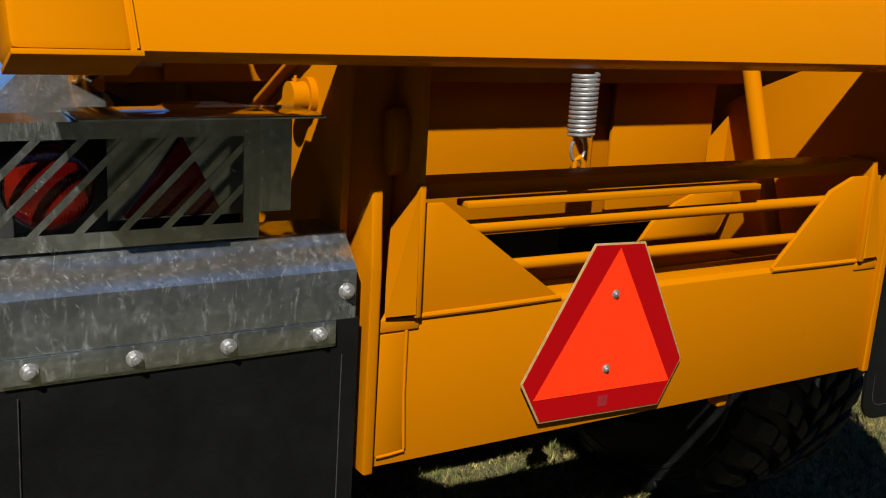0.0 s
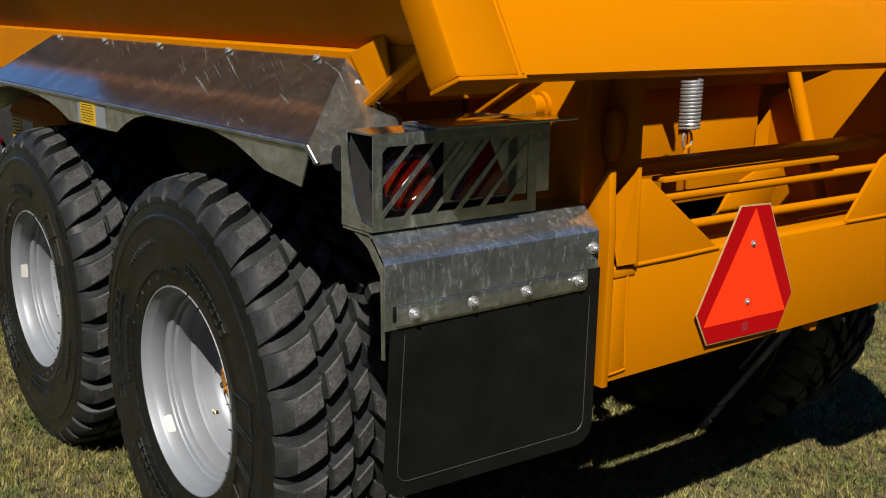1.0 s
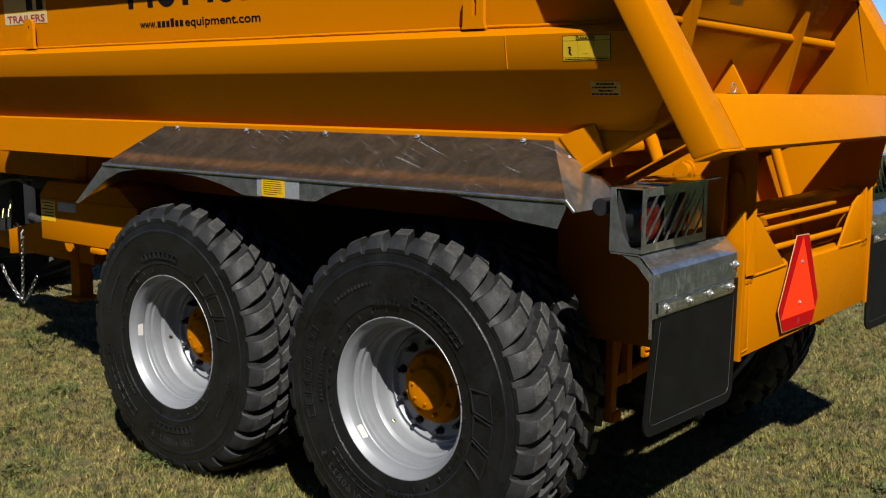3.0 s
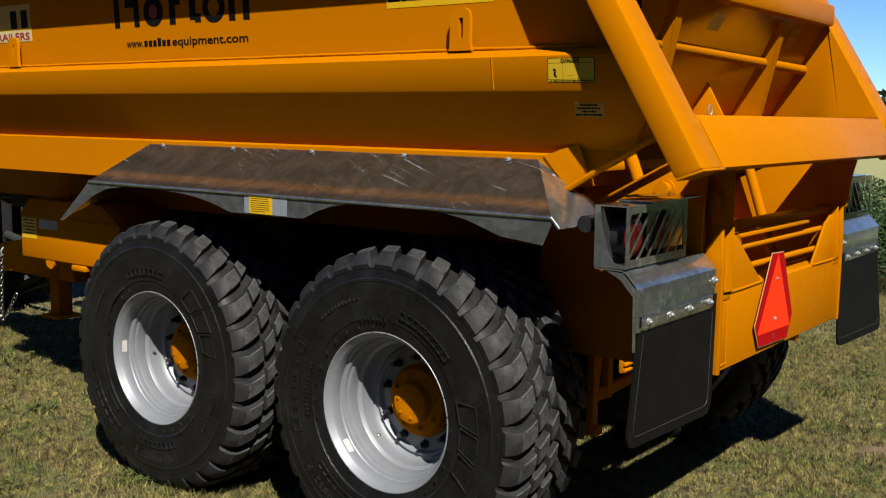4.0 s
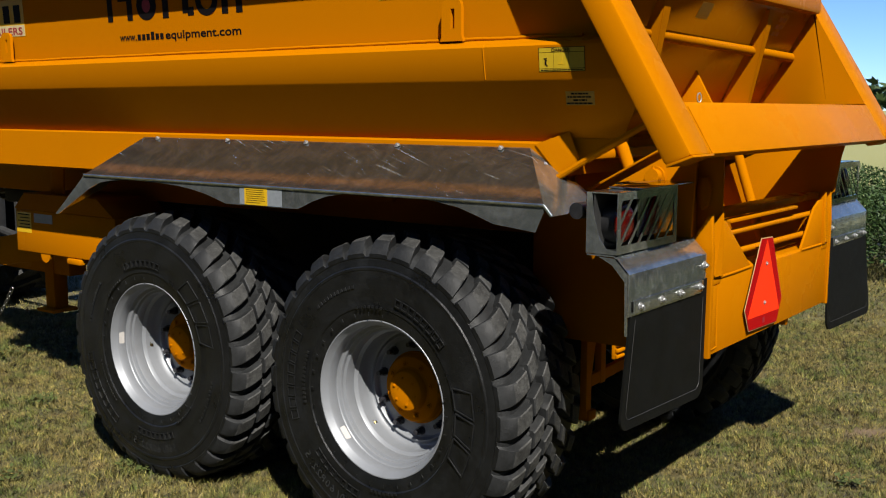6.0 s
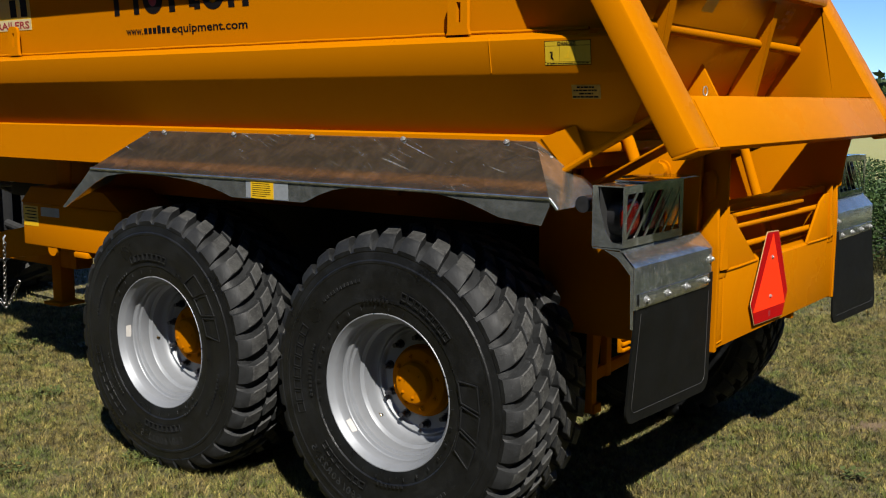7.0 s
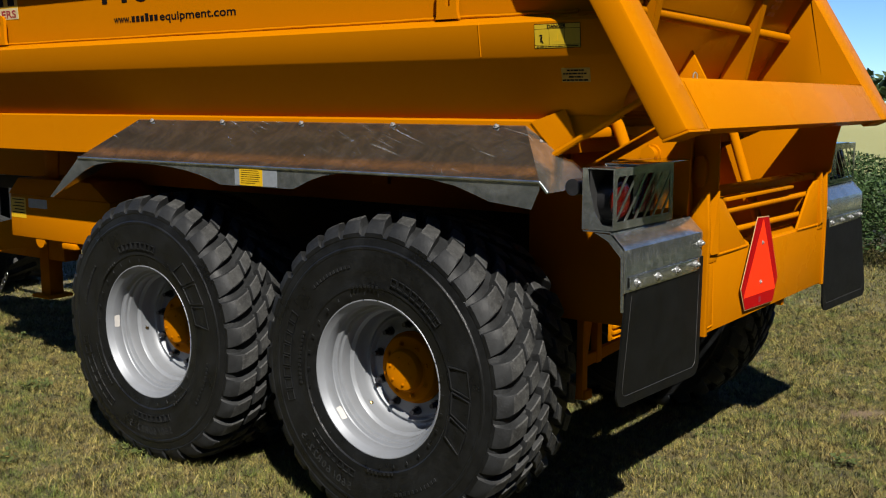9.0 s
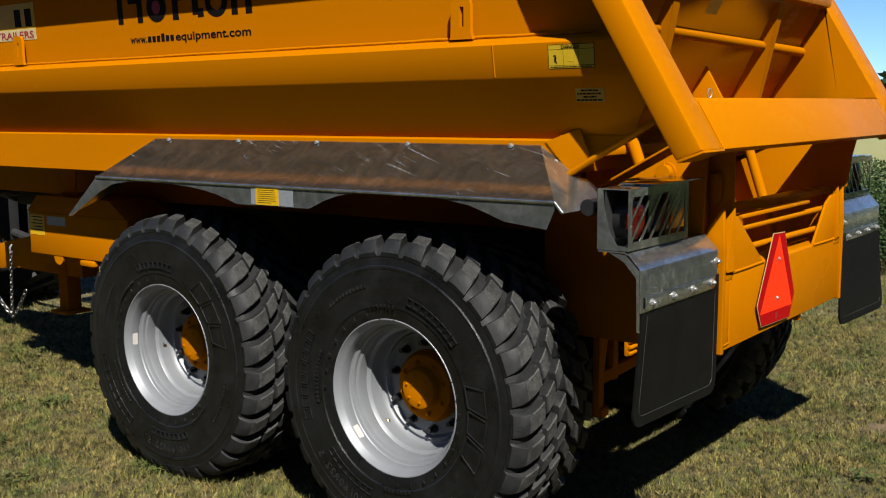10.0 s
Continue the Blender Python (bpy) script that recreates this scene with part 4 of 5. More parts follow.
def framed(c0, c1, r0, r1, n, gap, line, tilt=0.0):
    """A row of n outlined bars along the sidewall, between two angles and two radii."""
    out = []
    cell = (c1 - c0) / n
    mid, high = (r0 + r1) / 2, r1 - r0
    for k in range(n):
        a0, a1 = c0 + k * cell, c0 + (k + 1) * cell - gap
        lean = math.degrees(tilt * high / mid)
        for a in (a0, a1):
            out.append((a + lean / 2, mid, line, high, tilt))
        for r, d in ((r0, 0.0), (r1, lean)):
            out.append(((a0 + a1) / 2 + d, r, radians(a1 - a0) * r + line, line, 0.0))
    return out


rows = framed(-19, 29, 0.424, 0.460, 8, 1.3, 0.0034) + framed(163, 206, 0.362, 0.440, 3, 2.0, 0.0036, 0.35)
rows += [(-10 + 2.6 * k, 0.372, 0.010, 0.012, 0.0) for k in range(13)]
for c in (0, 180):
    rows += framed(104 + c, 142 + c, 0.378, 0.404, 8, 1.1, 0.0028)
    rows += [(48 + c + 2.7 * k, 0.430, 0.011, 0.013, 0.0) for k in range(11)]
    rows += [(75 + c + 3.2 * k, 0.352, 0.008, 0.010, 0.0) for k in range(7)]
MARKS = mesh_of("sidewall_marking", ring_bars(rows), MOULDED)
TICKS = mesh_of("bead_ring", ring_bars([(k * 12, 0.325, 0.0015, 0.012, 0.0) for k in range(30)]), MOULDED)
SIZE_TEXT = mesh_of("size_marking", size_letters("560/60R22.5", 267, 0.448, 0.046, True), SIZE_RUBBER)
LABEL = mesh_of("rim_label", prism(B(), "z", -0.0006, 0.0006, [(sx * 0.020 + 0.013 * math.cos(t), 0.013 * math.sin(t)) for sx, t0 in ((1, -math.pi / 2), (-1, math.pi / 2)) for t in np.linspace(t0, t0 + math.pi, 9)]), WHITE_DECAL)

ZC = 0.600
for s in (-1, 1):
    for y, spin in ((1.035, 12.0), (2.396, 40.0)):
        place_m = Matrix.Translation((-1.054, y, ZC) if s < 0 else (1.070, y - 0.028, ZC)) @ Matrix.Rotation(0 if s < 0 else math.pi, 4, "Z") @ Matrix.Rotation(radians(spin), 4, "X") @ Matrix.Scale(1.0166, 4)
        wheel = hang("wheel", RIM, trailer, place_m, "silver steel wheel with an orange hub")
        hang("tyre", TYRE, wheel, None, "black chevron-lug flotation tyre")
        hang("hub", HUB, wheel, None, "orange hub cap")
        for k in range(10):
            a = 2 * math.pi * k / 10 + radians(12 - spin)
            hang("wheel_nut", NUT, wheel, Matrix.Translation((0, 0.172 * math.cos(a), 0.172 * math.sin(a))))
        if s < 0:
            back = Matrix.Rotation(-radians(spin), 4, "X")
            va = radians(-43 if y < 2 else -10)
            hang("valve", VALVE, wheel, back @ Matrix.Translation((-0.06, 0.238 * math.cos(va), 0.238 * math.sin(va))) @ Matrix.Rotation(va + math.pi / 2 - math.pi, 4, "X"))
            tagged(hang("sidewall_marking", MARKS, wheel, back @ Matrix.Rotation(radians(0 if y < 2 else -37), 4, "X")), kind="stuff")
            tagged(hang("bead_ring", TICKS, wheel), kind="stuff")
            hang("size_marking", SIZE_TEXT, wheel, back @ Matrix.Rotation(radians(37 if y < 2 else 0), 4, "X"), "raised tyre size figures")
            la = radians(-40 if y < 2 else 2)
            hang("rim_label", LABEL, wheel, back @ Matrix.Translation((-0.194, 0.2738 * math.cos(la), 0.2738 * math.sin(la))) @ Matrix.Rotation(la - math.pi / 2, 4, "X") @ Matrix.Rotation(0.13, 4, "Y") @ Matrix.Rotation(math.pi / 2, 4, "Z"))


# ---- galvanised mudguard over the near wheels ----
def mudguard():
    bm = B()
    xi, xo = -1.056, -1.290
    zi, zo = 1.560, 1.379
    top = [[(xi, 0.532, zi), (xi, 2.686, zi), (xo, 2.860, zo), (xo, 0.328, zo)]]
    sheet(bm, top, 0.004)
    g = part("mudguard", bm, GALV_SMOOTH, trailer, "scratched galvanised mudguard with scalloped skirt")
    # scalloped skirt
    low = [(0.328, 1.352), (0.358, 1.285), (0.527, 1.302), (0.60, 1.327), (0.674, 1.350), (0.78, 1.366), (0.873, 1.373), (1.00, 1.376), (1.12, 1.374), (1.22, 1.368), (1.30, 1.355), (1.37, 1.333), (1.44, 1.303), (1.456, 1.298),
           (1.66, 1.296), (1.875, 1.296), (1.93, 1.312), (2.00, 1.330), (2.09, 1.346), (2.18, 1.356), (2.30, 1.363), (2.45, 1.366), (2.56, 1.366), (2.656, 1.358), (2.74, 1.346), (2.83, 1.312), (3.085, 1.178), (3.111, 1.178)]
    pts = [(0.328, 1.378)] + low + [(2.860, 1.378)]
    bm = prism(B(), "x", xo, xo + 0.004, pts)
    part("skirt", bm, GALV_SMOOTH, g)
    part("fold", pipe(B(), [(xo + 0.0005, 0.328, 1.3765), (xo + 0.0005, 2.860, 1.3765)], 0.008, 12), GALV, g)
    bm = sheet(B(), [[(xi, 0.532, zi), (xo, 0.328, zo), (xo + 0.006, 0.300, 1.341), (-1.210, 0.284, 1.345), (-1.102, 0.277, 1.372), (-1.038, 0.305, 1.405), (-1.038, 0.330, 1.424), (-1.043, 0.350, 1.438), (-1.060, 0.362, 1.443), (-1.068, 0.375, 1.452), (-1.055, 0.389, 1.464), (-1.062, 0.42, 1.485)]], 0.004)
    part("end_plate", bm, GALV_SMOOTH, g)
    part("corner_fold", pipe(B(), [(xo + 0.002, 0.330, 1.3775), (xo + 0.008, 0.301, 1.342)], 0.007, 12), GALV_SMOOTH, g)
    part("front_plate", sheet(B(), [[(xi, 2.686, zi), (xo, 2.860, zo), (xo, 3.105, 1.180), (-1.07, 3.02, 1.30)]], 0.004), GALV, g)
    slant = Vector((xi - xo, 0, zi - zo)).normalized()
    up = Vector((-(zi - zo), 0, xi - xo)).normalized()
    for y in (0.642, 1.123, 1.613, 2.096, 2.582):
        p = Vector((xi, y, zi)) - slant * 0.022 + up * 0.003
        part("bolt", bolt(B(), p, up, 0.0075, 0.007), ZINC, g)
    part("bolt", bolt(B(), (-1.080, 0.452, 1.497), (-0.35, -0.75, 0.6), 0.007, 0.006), ZINC, g)
    lab = part("capacity_label", box(B(), (xo - 0.0012, 1.540, 1.300), (xo - 0.0004, 1.785, 1.372)), GREY_DECAL, g, "clear film label with a yellow field")
    part("yellow_field", box(B(), (xo - 0.0024, 1.622, 1.300), (xo - 0.0014, 1.755, 1.372)), GOLD_DECAL, lab)
    rn = random.Random(5)
    bm = B()
    for k in range(7):
        z = 1.361 - k * 0.0085
        box(bm, (xo - 0.0032, 1.745 - rn.uniform(0.08, 0.112), z - 0.0009), (xo - 0.0026, 1.745, z + 0.0009))
    part("print_lines", bm, BLACK_DECAL, lab)
    return g


mudguard()
part("guard_stub", rod(B(), (-1.288, 0.205, 1.366), (-1.10, 0.21, 1.362), 0.027, 22), BLACK_PLASTIC, trailer)
def lifting_lug(y):
    """A rounded upright plate with a long slot, standing out from the side."""
    outer = [(y + 0.052, 1.930), (y + 0.047, 1.945), (y + 0.045, 2.055), (y + 0.036, 2.074), (y + 0.018, 2.082), (y - 0.018, 2.080), (y - 0.036, 2.070), (y - 0.042, 2.05), (y - 0.042, 1.955), (y - 0.050, 1.930)]
    hole = [(y + 0.006, 1.975), (y + 0.006, 2.045), (y - 0.012, 2.045), (y - 0.012, 1.975)]
    bm = B()
    for x0, x1 in ((-1.136, -1.120),):
        ring = outer
        near = [bm.verts.new((x0, u, v)) for u, v in ring + hole]
        far = [bm.verts.new((x1, u, v)) for u, v in ring + hole]
        n = len(ring)
        for tri in tessellate_polygon([[Vector((u, v, 0)) for u, v in ring], [Vector((u, v, 0)) for u, v in hole[::-1]]]):
            # the hole's corners are listed backwards for the filling
            idx = [i if i < n else n + (len(hole) - 1 - (i - n)) for i in tri]
            bm.faces.new([near[i] for i in idx])
            bm.faces.new([far[i] for i in idx])
        for a, b in [(i, (i + 1) % n) for i in range(n)] + [(n + i, n + (i + 1) % len(hole)) for i in range(len(hole))]:
            bm.faces.new((near[a], near[b], far[b], far[a]))
    lug = part("lifting_lug", bm, ORANGE, trailer, "slotted orange lifting lug")
    part("lug_foot", prism(B(), "y", y - 0.008, y + 0.008, [(-1.119, 1.935), (-1.092, 1.935), (-1.10, 2.07), (-1.119, 2.07)], 0.002), ORANGE, lug)
    return lug


lifting_lug(0.818)
lifting_lug(3.735)
part("panel_seam", pipe(B(), [(-1.172, 0.652, 1.909), (-1.1815, 0.65, 1.90), (-1.1705, 0.645, 1.79)], 0.0025, 6), ORANGE, trailer)
bead_rnd = random.Random(17)
bead = [(-1.100 - bead_rnd.uniform(0, 0.002), y, 1.934 + bead_rnd.uniform(-0.001, 0.001) + 0.0012 * (int(i / 14) % 2)) for i, y in enumerate(np.linspace(0.30, 4.3, 150))]
part("rail_weld", pipe(B(), bead, 0.0065, 8), ORANGE, trailer)


# ---- decals on the near side ----
def on_side(y, z):
    """A point on the near side's upper panel or rail."""
    for (x0, z0), (x1, z1) in zip(SIDE, SIDE[1:]):
        if z1 <= z <= z0:
            t = (z0 - z) / (z0 - z1)
            return Vector((-(x0 + (x1 - x0) * t), y, z))
    return Vector((-1.1, y, z))


def decal(name, y0, y1, z0, z1, mat, lift, parent, label="", skew=0.0):
    """A thin film between two places along the side (the larger y is further forward)."""
    bm = B()
    p = [on_side(y0, z0), on_side(y1, z0), on_side(y1 + skew, z1), on_side(y0 + skew, z1)]
    up = (p[3] - p[0])
    out = Vector((0, -1, 0)).cross(up).normalized()
    out = out if out.x < 0 else -out
    a = [bm.verts.new(q + out * lift) for q in p]
    b = [bm.verts.new(q + out * (lift - 0.0006)) for q in p]
    bm.faces.new(a), bm.faces.new(b[::-1])
    for i in range(4):
        bm.faces.new((a[i], a[(i + 1) % 4], b[(i + 1) % 4], b[i]))
    return part(name, bm, mat, parent, label)


def side_letters(name, text, y, z, size, mat, lift, parent, width=None, bold=0.0):
    """Lettering on the side, from its forward end y to the rear."""
    bm = letters(text, size, bold)
    wide = max(v.co.x for v in bm.verts)
    k = 1.0 if width is None else width / wide
    for v in bm.verts:
        p = on_side(y - v.co.x * k, z + v.co.y)
        v.co = p + Vector((-lift, 0, 0))
    return part(name, bm, mat, parent)


def bar_word(name, y, z, heights, w, gap, mat, lift, parent):
    """A line of plain upright bars, as long as a line of print."""
    bm = B()
    for h0, h1 in heights:
        if h1 > h0:
            p = on_side(y, z + h0)
            q = on_side(y, z + h1)
            vs = [bm.verts.new(c) for c in (p + Vector((-lift, 0, 0)), p + Vector((-lift, -w, 0)), q + Vector((-lift, -w, 0)), q + Vector((-lift, 0, 0)))]
            bm.faces.new(vs)
        y -= w + gap
    return part(name, bm, mat, parent)


# web line: the maker's word as plain bars
part_w = side_letters("web_line", "www.", 2.805, 2.003, 0.052, BLACK_DECAL, 0.0012, trailer, 0.125, 0.0010)
bar_word("plain_bars", 2.672, 2.003, [(0, 0.027), (0, 0.027), (0, 0.027), (0, 0.036), (0, 0.027), (0, 0.027)], 0.025, 0.008, BLACK_DECAL, 0.0012, part_w)
side_letters("word", "equipment.com", 2.470, 2.003, 0.052, BLACK_DECAL, 0.0012, part_w, 0.508, 0.0010)
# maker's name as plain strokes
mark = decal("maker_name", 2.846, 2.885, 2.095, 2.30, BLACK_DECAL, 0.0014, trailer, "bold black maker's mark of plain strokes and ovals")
for y0, w, z0, z1 in ((2.800, 0.085, 2.185, 2.30), (2.735, 0.040, 2.095, 2.30), (2.475, 0.042, 2.095, 2.22), (2.437, 0.040, 2.178, 2.22), (2.335, 0.042, 2.110, 2.30), (2.30, 0.040, 2.098, 2.135), (2.075, 0.040, 2.095, 2.22), (2.040, 0.045, 2.178, 2.22), (1.985, 0.040, 2.095, 2.20)):
    decal("stroke", y0 - w, y0, z0, z1, BLACK_DECAL, 0.0014, mark)


def oval(name, y, z, ry, rz, mat, lift, parent, hole=0.0):
    """A flat oval on the side, filled or with an opening."""
    bm = B()
    turn = [2 * math.pi * k / 28 for k in range(28)]
    rims = [[bm.verts.new(on_side(y + f * ry * math.cos(a), z + f2 * rz * math.sin(a)) + Vector((-lift, 0, 0))) for a in turn] for f, f2 in ([(1.0, 1.0), (hole, hole * 1.15)] if hole else [(1.0, 1.0)])]
    if hole:
        for k in range(28):
            bm.faces.new((rims[0][k], rims[0][(k + 1) % 28], rims[1][(k + 1) % 28], rims[1][k]))
    else:
        bm.faces.new(rims[0])
    return part(name, bm, mat, parent)


oval("oval", 2.590, 2.158, 0.072, 0.066, BLACK_DECAL, 0.0014, mark)
oval("red_leaf", 2.590, 2.158, 0.030, 0.032, MAROON_DECAL, 0.0022, mark)
oval("oval", 2.172, 2.158, 0.074, 0.066, BLACK_DECAL, 0.0014, mark, 0.50)
plate = decal("badge", 3.60, 4.02, 2.060, 2.25, GOLD_DECAL, 0.0012, trailer, "yellow badge sticker with dark strokes")
decal("stroke", 3.63, 3.69, 2.13, 2.22, BLACK_DECAL, 0.0022, plate)
decal("stroke", 3.73, 3.79, 2.13, 2.22, BLACK_DECAL, 0.0022, plate)
decal("cream_field", 3.602, 4.018, 2.062, 2.118, CREAM_DECAL, 0.0020, plate)
side_letters("word", "TRAILERS", 3.99, 2.070, 0.052, MAROON_DECAL, 0.0034, plate, 0.37, 0.001)
plate = decal("model_badge", 0.696, 1.187, 2.098, 2.215, GOLD_DECAL, 0.0012, trailer, "yellow model sticker with black strokes and dark red figures")
for y0, w, z0, z1, skew in ((1.178, 0.028, 2.122, 2.205, 0.0), (1.112, 0.028, 2.122, 2.205, 0.0), (1.150, 0.030, 2.122, 2.205, 0.018), (1.075, 0.030, 2.122, 2.205, 0.0), (1.075, 0.085, 2.122, 2.145, 0.0), (1.075, 0.085, 2.185, 2.205, 0.0)):
    decal("stroke", y0 - w, y0, z0, z1, BLACK_DECAL, 0.0022, plate, skew=skew)
side_letters("word", "RANGE", 0.945, 2.122, 0.034, MAROON_DECAL, 0.0026, plate, 0.095, 0.0012)
side_letters("figures", "320", 0.825, 2.116, 0.072, MAROON_DECAL, 0.0026, plate, 0.118, 0.003)
# danger sticker on the folded rail
dz0, dz1 = 1.812, 1.892
danger = decal("danger_sticker", 0.248, 0.424, dz0, dz1, BLACK_DECAL, 0.0010, trailer, "yellow danger sticker with a black frame")
for a, b in ((0.250, 0.307), (0.3085, 0.3655), (0.367, 0.422)):
    decal("field", a, b, dz0 + 0.0115, dz1 - 0.0175, YELLOW_DECAL, 0.0018, danger)
decal("field", 0.250, 0.422, dz1 - 0.016, dz1 - 0.002, YELLOW_DECAL, 0.0018, danger)
decal("field", 0.250, 0.422, dz0 + 0.002, dz0 + 0.010, YELLOW_DECAL, 0.0018, danger)
side_letters("word", "DANGER", 0.373, dz1 - 0.0150, 0.0165, BLACK_DECAL, 0.0030, danger, 0.072, 0.0004)
decal("pictogram", 0.392, 0.403, dz0 + 0.041, dz0 + 0.045, BLACK_DECAL, 0.0030, danger)
decal("pictogram", 0.394, 0.401, dz0 + 0.028, dz0 + 0.039, BLACK_DECAL, 0.0028, danger, skew=-0.003)
decal("pictogram", 0.388, 0.393, dz0 + 0.018, dz0 + 0.029, BLACK_DECAL, 0.0030, danger, skew=0.006)
decal("pictogram", 0.397, 0.401, dz0 + 0.022, dz0 + 0.029, BLACK_DECAL, 0.0030, danger, skew=-0.003)
decal("hazard_sign", 0.328, 0.348, dz0 + 0.024, dz0 + 0.027, GOLD_DECAL, 0.0026, danger)
decal("hazard_sign", 0.334, 0.337, dz0 + 0.027, dz0 + 0.046, GOLD_DECAL, 0.0026, danger, skew=-0.004)
rn = random.Random(8)


def print_words(parent, y0, y1, z, high, lift):
    """One unreadable line of print: short bars of uneven length, broken between words."""
    y = y1
    while y > y0 + 0.004:
        w = min(rn.uniform(0.006, 0.019), y - y0)
        decal("print_line", y - w, y, z, z + high, BLACK_DECAL, lift, parent, skew=-0.0008)
        y -= w + 0.0026


print_words(danger, 0.256, 0.416, dz0 + 0.0045, 0.0032, 0.0026)
note = decal("notice_sticker", 0.240, 0.349, 1.702, 1.748, NOTICE_FILM, 0.0012, trailer, "small cream notice with unreadable lines", -0.011)
for k, w in enumerate((0.066, 0.094, 0.052, 0.104)):
    z = 1.738 - k * 0.0105
    mid = 0.2945 - 0.011 * (z - 1.702) / 0.046
    print_words(note, mid - w / 2, mid + w / 2, z, 0.0052, 0.0022)

# ---- forward part of the trailer ----
front = part("tool_box", box(B(), (-0.82, 3.30, 0.852), (-0.45, 4.262, 1.10), 0.006), ORANGE, trailer, "orange box ahead of the wheels")
part("lid", prism(B(), "x", -0.83, -0.46, [(3.30, 1.102), (4.262, 1.102), (4.15, 1.20), (3.45, 1.20)], 0.004), ORANGE_DULL, front)
part("sticker", box(B(), (-0.8216, 4.10, 0.965), (-0.8204, 4.25, 1.083)), GOLD_DECAL, front)
part("sticker", box(B(), (-0.8216, 3.885, 1.03), (-0.8204, 4.07, 1.082)), GREY_DECAL, front)
bm = B()
for k in range(5):
    box(bm, (-0.8226, 4.115, 1.068 - k * 0.019), (-0.8218, 4.235 - 0.02 * (k % 2), 1.074 - k * 0.019))
part("print_lines", bm, BLACK_DECAL, front)
part("front_bracket", prism(B(), "x", -0.75, -0.735, [(3.88, 1.20), (4.00, 1.20), (4.00, 1.38), (3.86, 1.38)], 0.003), ORANGE, trailer)
part("jack_leg", box(B(), (-0.48, 4.44, 0.42), (-0.38, 4.54, 1.10), 0.008), ORANGE_DULL, trailer)
part("jack_foot", prism(B(), "z", 0.40, 0.42, [(-0.52, 4.40), (-0.34, 4.40), (-0.34, 4.58), (-0.52, 4.58)], 0.004), ORANGE_DULL, trailer)


for s in (-1, 1):
    part("drawbar_arm", hull8([(s * 0.52, 4.20, 0.66), (s * 0.40, 4.20, 0.66), (s * 0.40, 4.20, 0.92), (s * 0.52, 4.20, 0.92)], [(s * 0.16, 6.05, 0.56), (s * 0.04, 6.05, 0.56), (s * 0.04, 6.05, 0.71), (s * 0.16, 6.05, 0.71)]), ORANGE, trailer, "orange box-section drawbar arm")
part("hitch_eye", lathe(B(), [(-0.03, 0.06), (-0.03, 0.10), (0.03, 0.10), (0.03, 0.06)], 28, True), STEEL_DARK, trailer, m=Matrix.Translation((0, 6.12, 0.63)) @ Matrix.Rotation(math.pi / 2, 4, "Y"))
part("rear_lug", rod(B(), (-0.815, 3.98, 0.845), (-0.79, 3.98, 0.845), 0.045, 20), ORANGE, front)
part("rear_lug", box(B(), (-0.83, 3.62, 0.815), (-0.76, 3.75, 0.848), 0.008), ORANGE, front)


def chain(pts, r):
    """Links along a hanging line, every second one turned."""
    bm = B()
    pts = [Vector(p) for p in pts]
    for i in range(len(pts) - 1):
        p, q = pts[i], pts[i + 1]
        d = (q - p)
        m = Matrix.Translation((p + q) / 2) @ d.to_track_quat("X", "Z").to_matrix().to_4x4() @ Matrix.Rotation(math.pi / 2 * (i % 2), 4, "X")
        h = d.length * 0.68
        ring = [m @ Vector((h * math.cos(a) + (0.25 * h if math.cos(a) > 0 else -0.25 * h) * 0, 0.55 * h * math.sin(a), 0)) for a in np.linspace(0, 2 * math.pi, 12, endpoint=False)]
        pipe(bm, ring, r, 6, True)
    return bm


HOSE_GREY = plain("weathered_hose", (0.055, 0.058, 0.06), 0.45, 0.0, 0.4, 30)
part("frame_side", prism(B(), "x", -0.63, -0.61, [(4.262, 0.765), (4.262, 0.975), (5.0, 0.825), (5.0, 0.665)], 0.004), ORANGE, trailer)
loop = [(4.505 + 0.03 * t, 0.83 - 0.40 * t) for t in np.linspace(0, 1, 18)] + [(4.535 - 0.175 * t ** 1.3, 0.43 - 0.01 * (1 - t) + 0.18 * t ** 1.6) for t in np.linspace(0.06, 1, 11)]
part("safety_chain", chain([(-0.81, y, z) for y, z in loop], 0.0036), CHAIN_STEEL, trailer, "bright hanging safety chain")
part("safety_chain", chain([(-0.805, 4.77 - 0.21 * t ** 1.5, 0.64 - 0.20 * t) for t in np.linspace(0, 1, 13)], 0.0036), CHAIN_STEEL, trailer, "bright hanging safety chain")
part("chain_hook", pipe(B(), [(-0.80, 4.505, 0.88), (-0.815, 4.505, 0.86), (-0.812, 4.505, 0.83), (-0.80, 4.505, 0.835)], 0.006, 8), ZINC, trailer)
part("hose_stand", box(B(), (-0.30, 5.56, 0.72), (-0.20, 5.86, 1.30), 0.01), STEEL_DARK, trailer, "grey upright plate holding hoses")
part("valve_block", box(B(), (-0.34, 4.70, 1.06), (-0.10, 5.20, 1.15), 0.01), STEEL_DARK, trailer)
for k in range(8):
    y, d = 5.62 + 0.045 * (k % 4), 0.05 * (k % 3)
    end = (-0.20 - 0.03 * (k % 4), 4.75 + 0.10 * (k % 3), 1.13 + 0.012 * k)
    part("hose", pipe(B(), [(-0.30, y + 0.45, 1.36 - 0.05 * (k % 2)), (-0.33 - d, y + 0.15, 1.30 + d), (-0.36 - d, y - 0.12, 1.22 - 0.025 * k), (-0.34, y - 0.40, 1.08 + 0.01 * k), end], 0.010 + 0.002 * (k % 2), 8), HOSE_GREY if k % 3 else BLACK_PLASTIC, trailer)
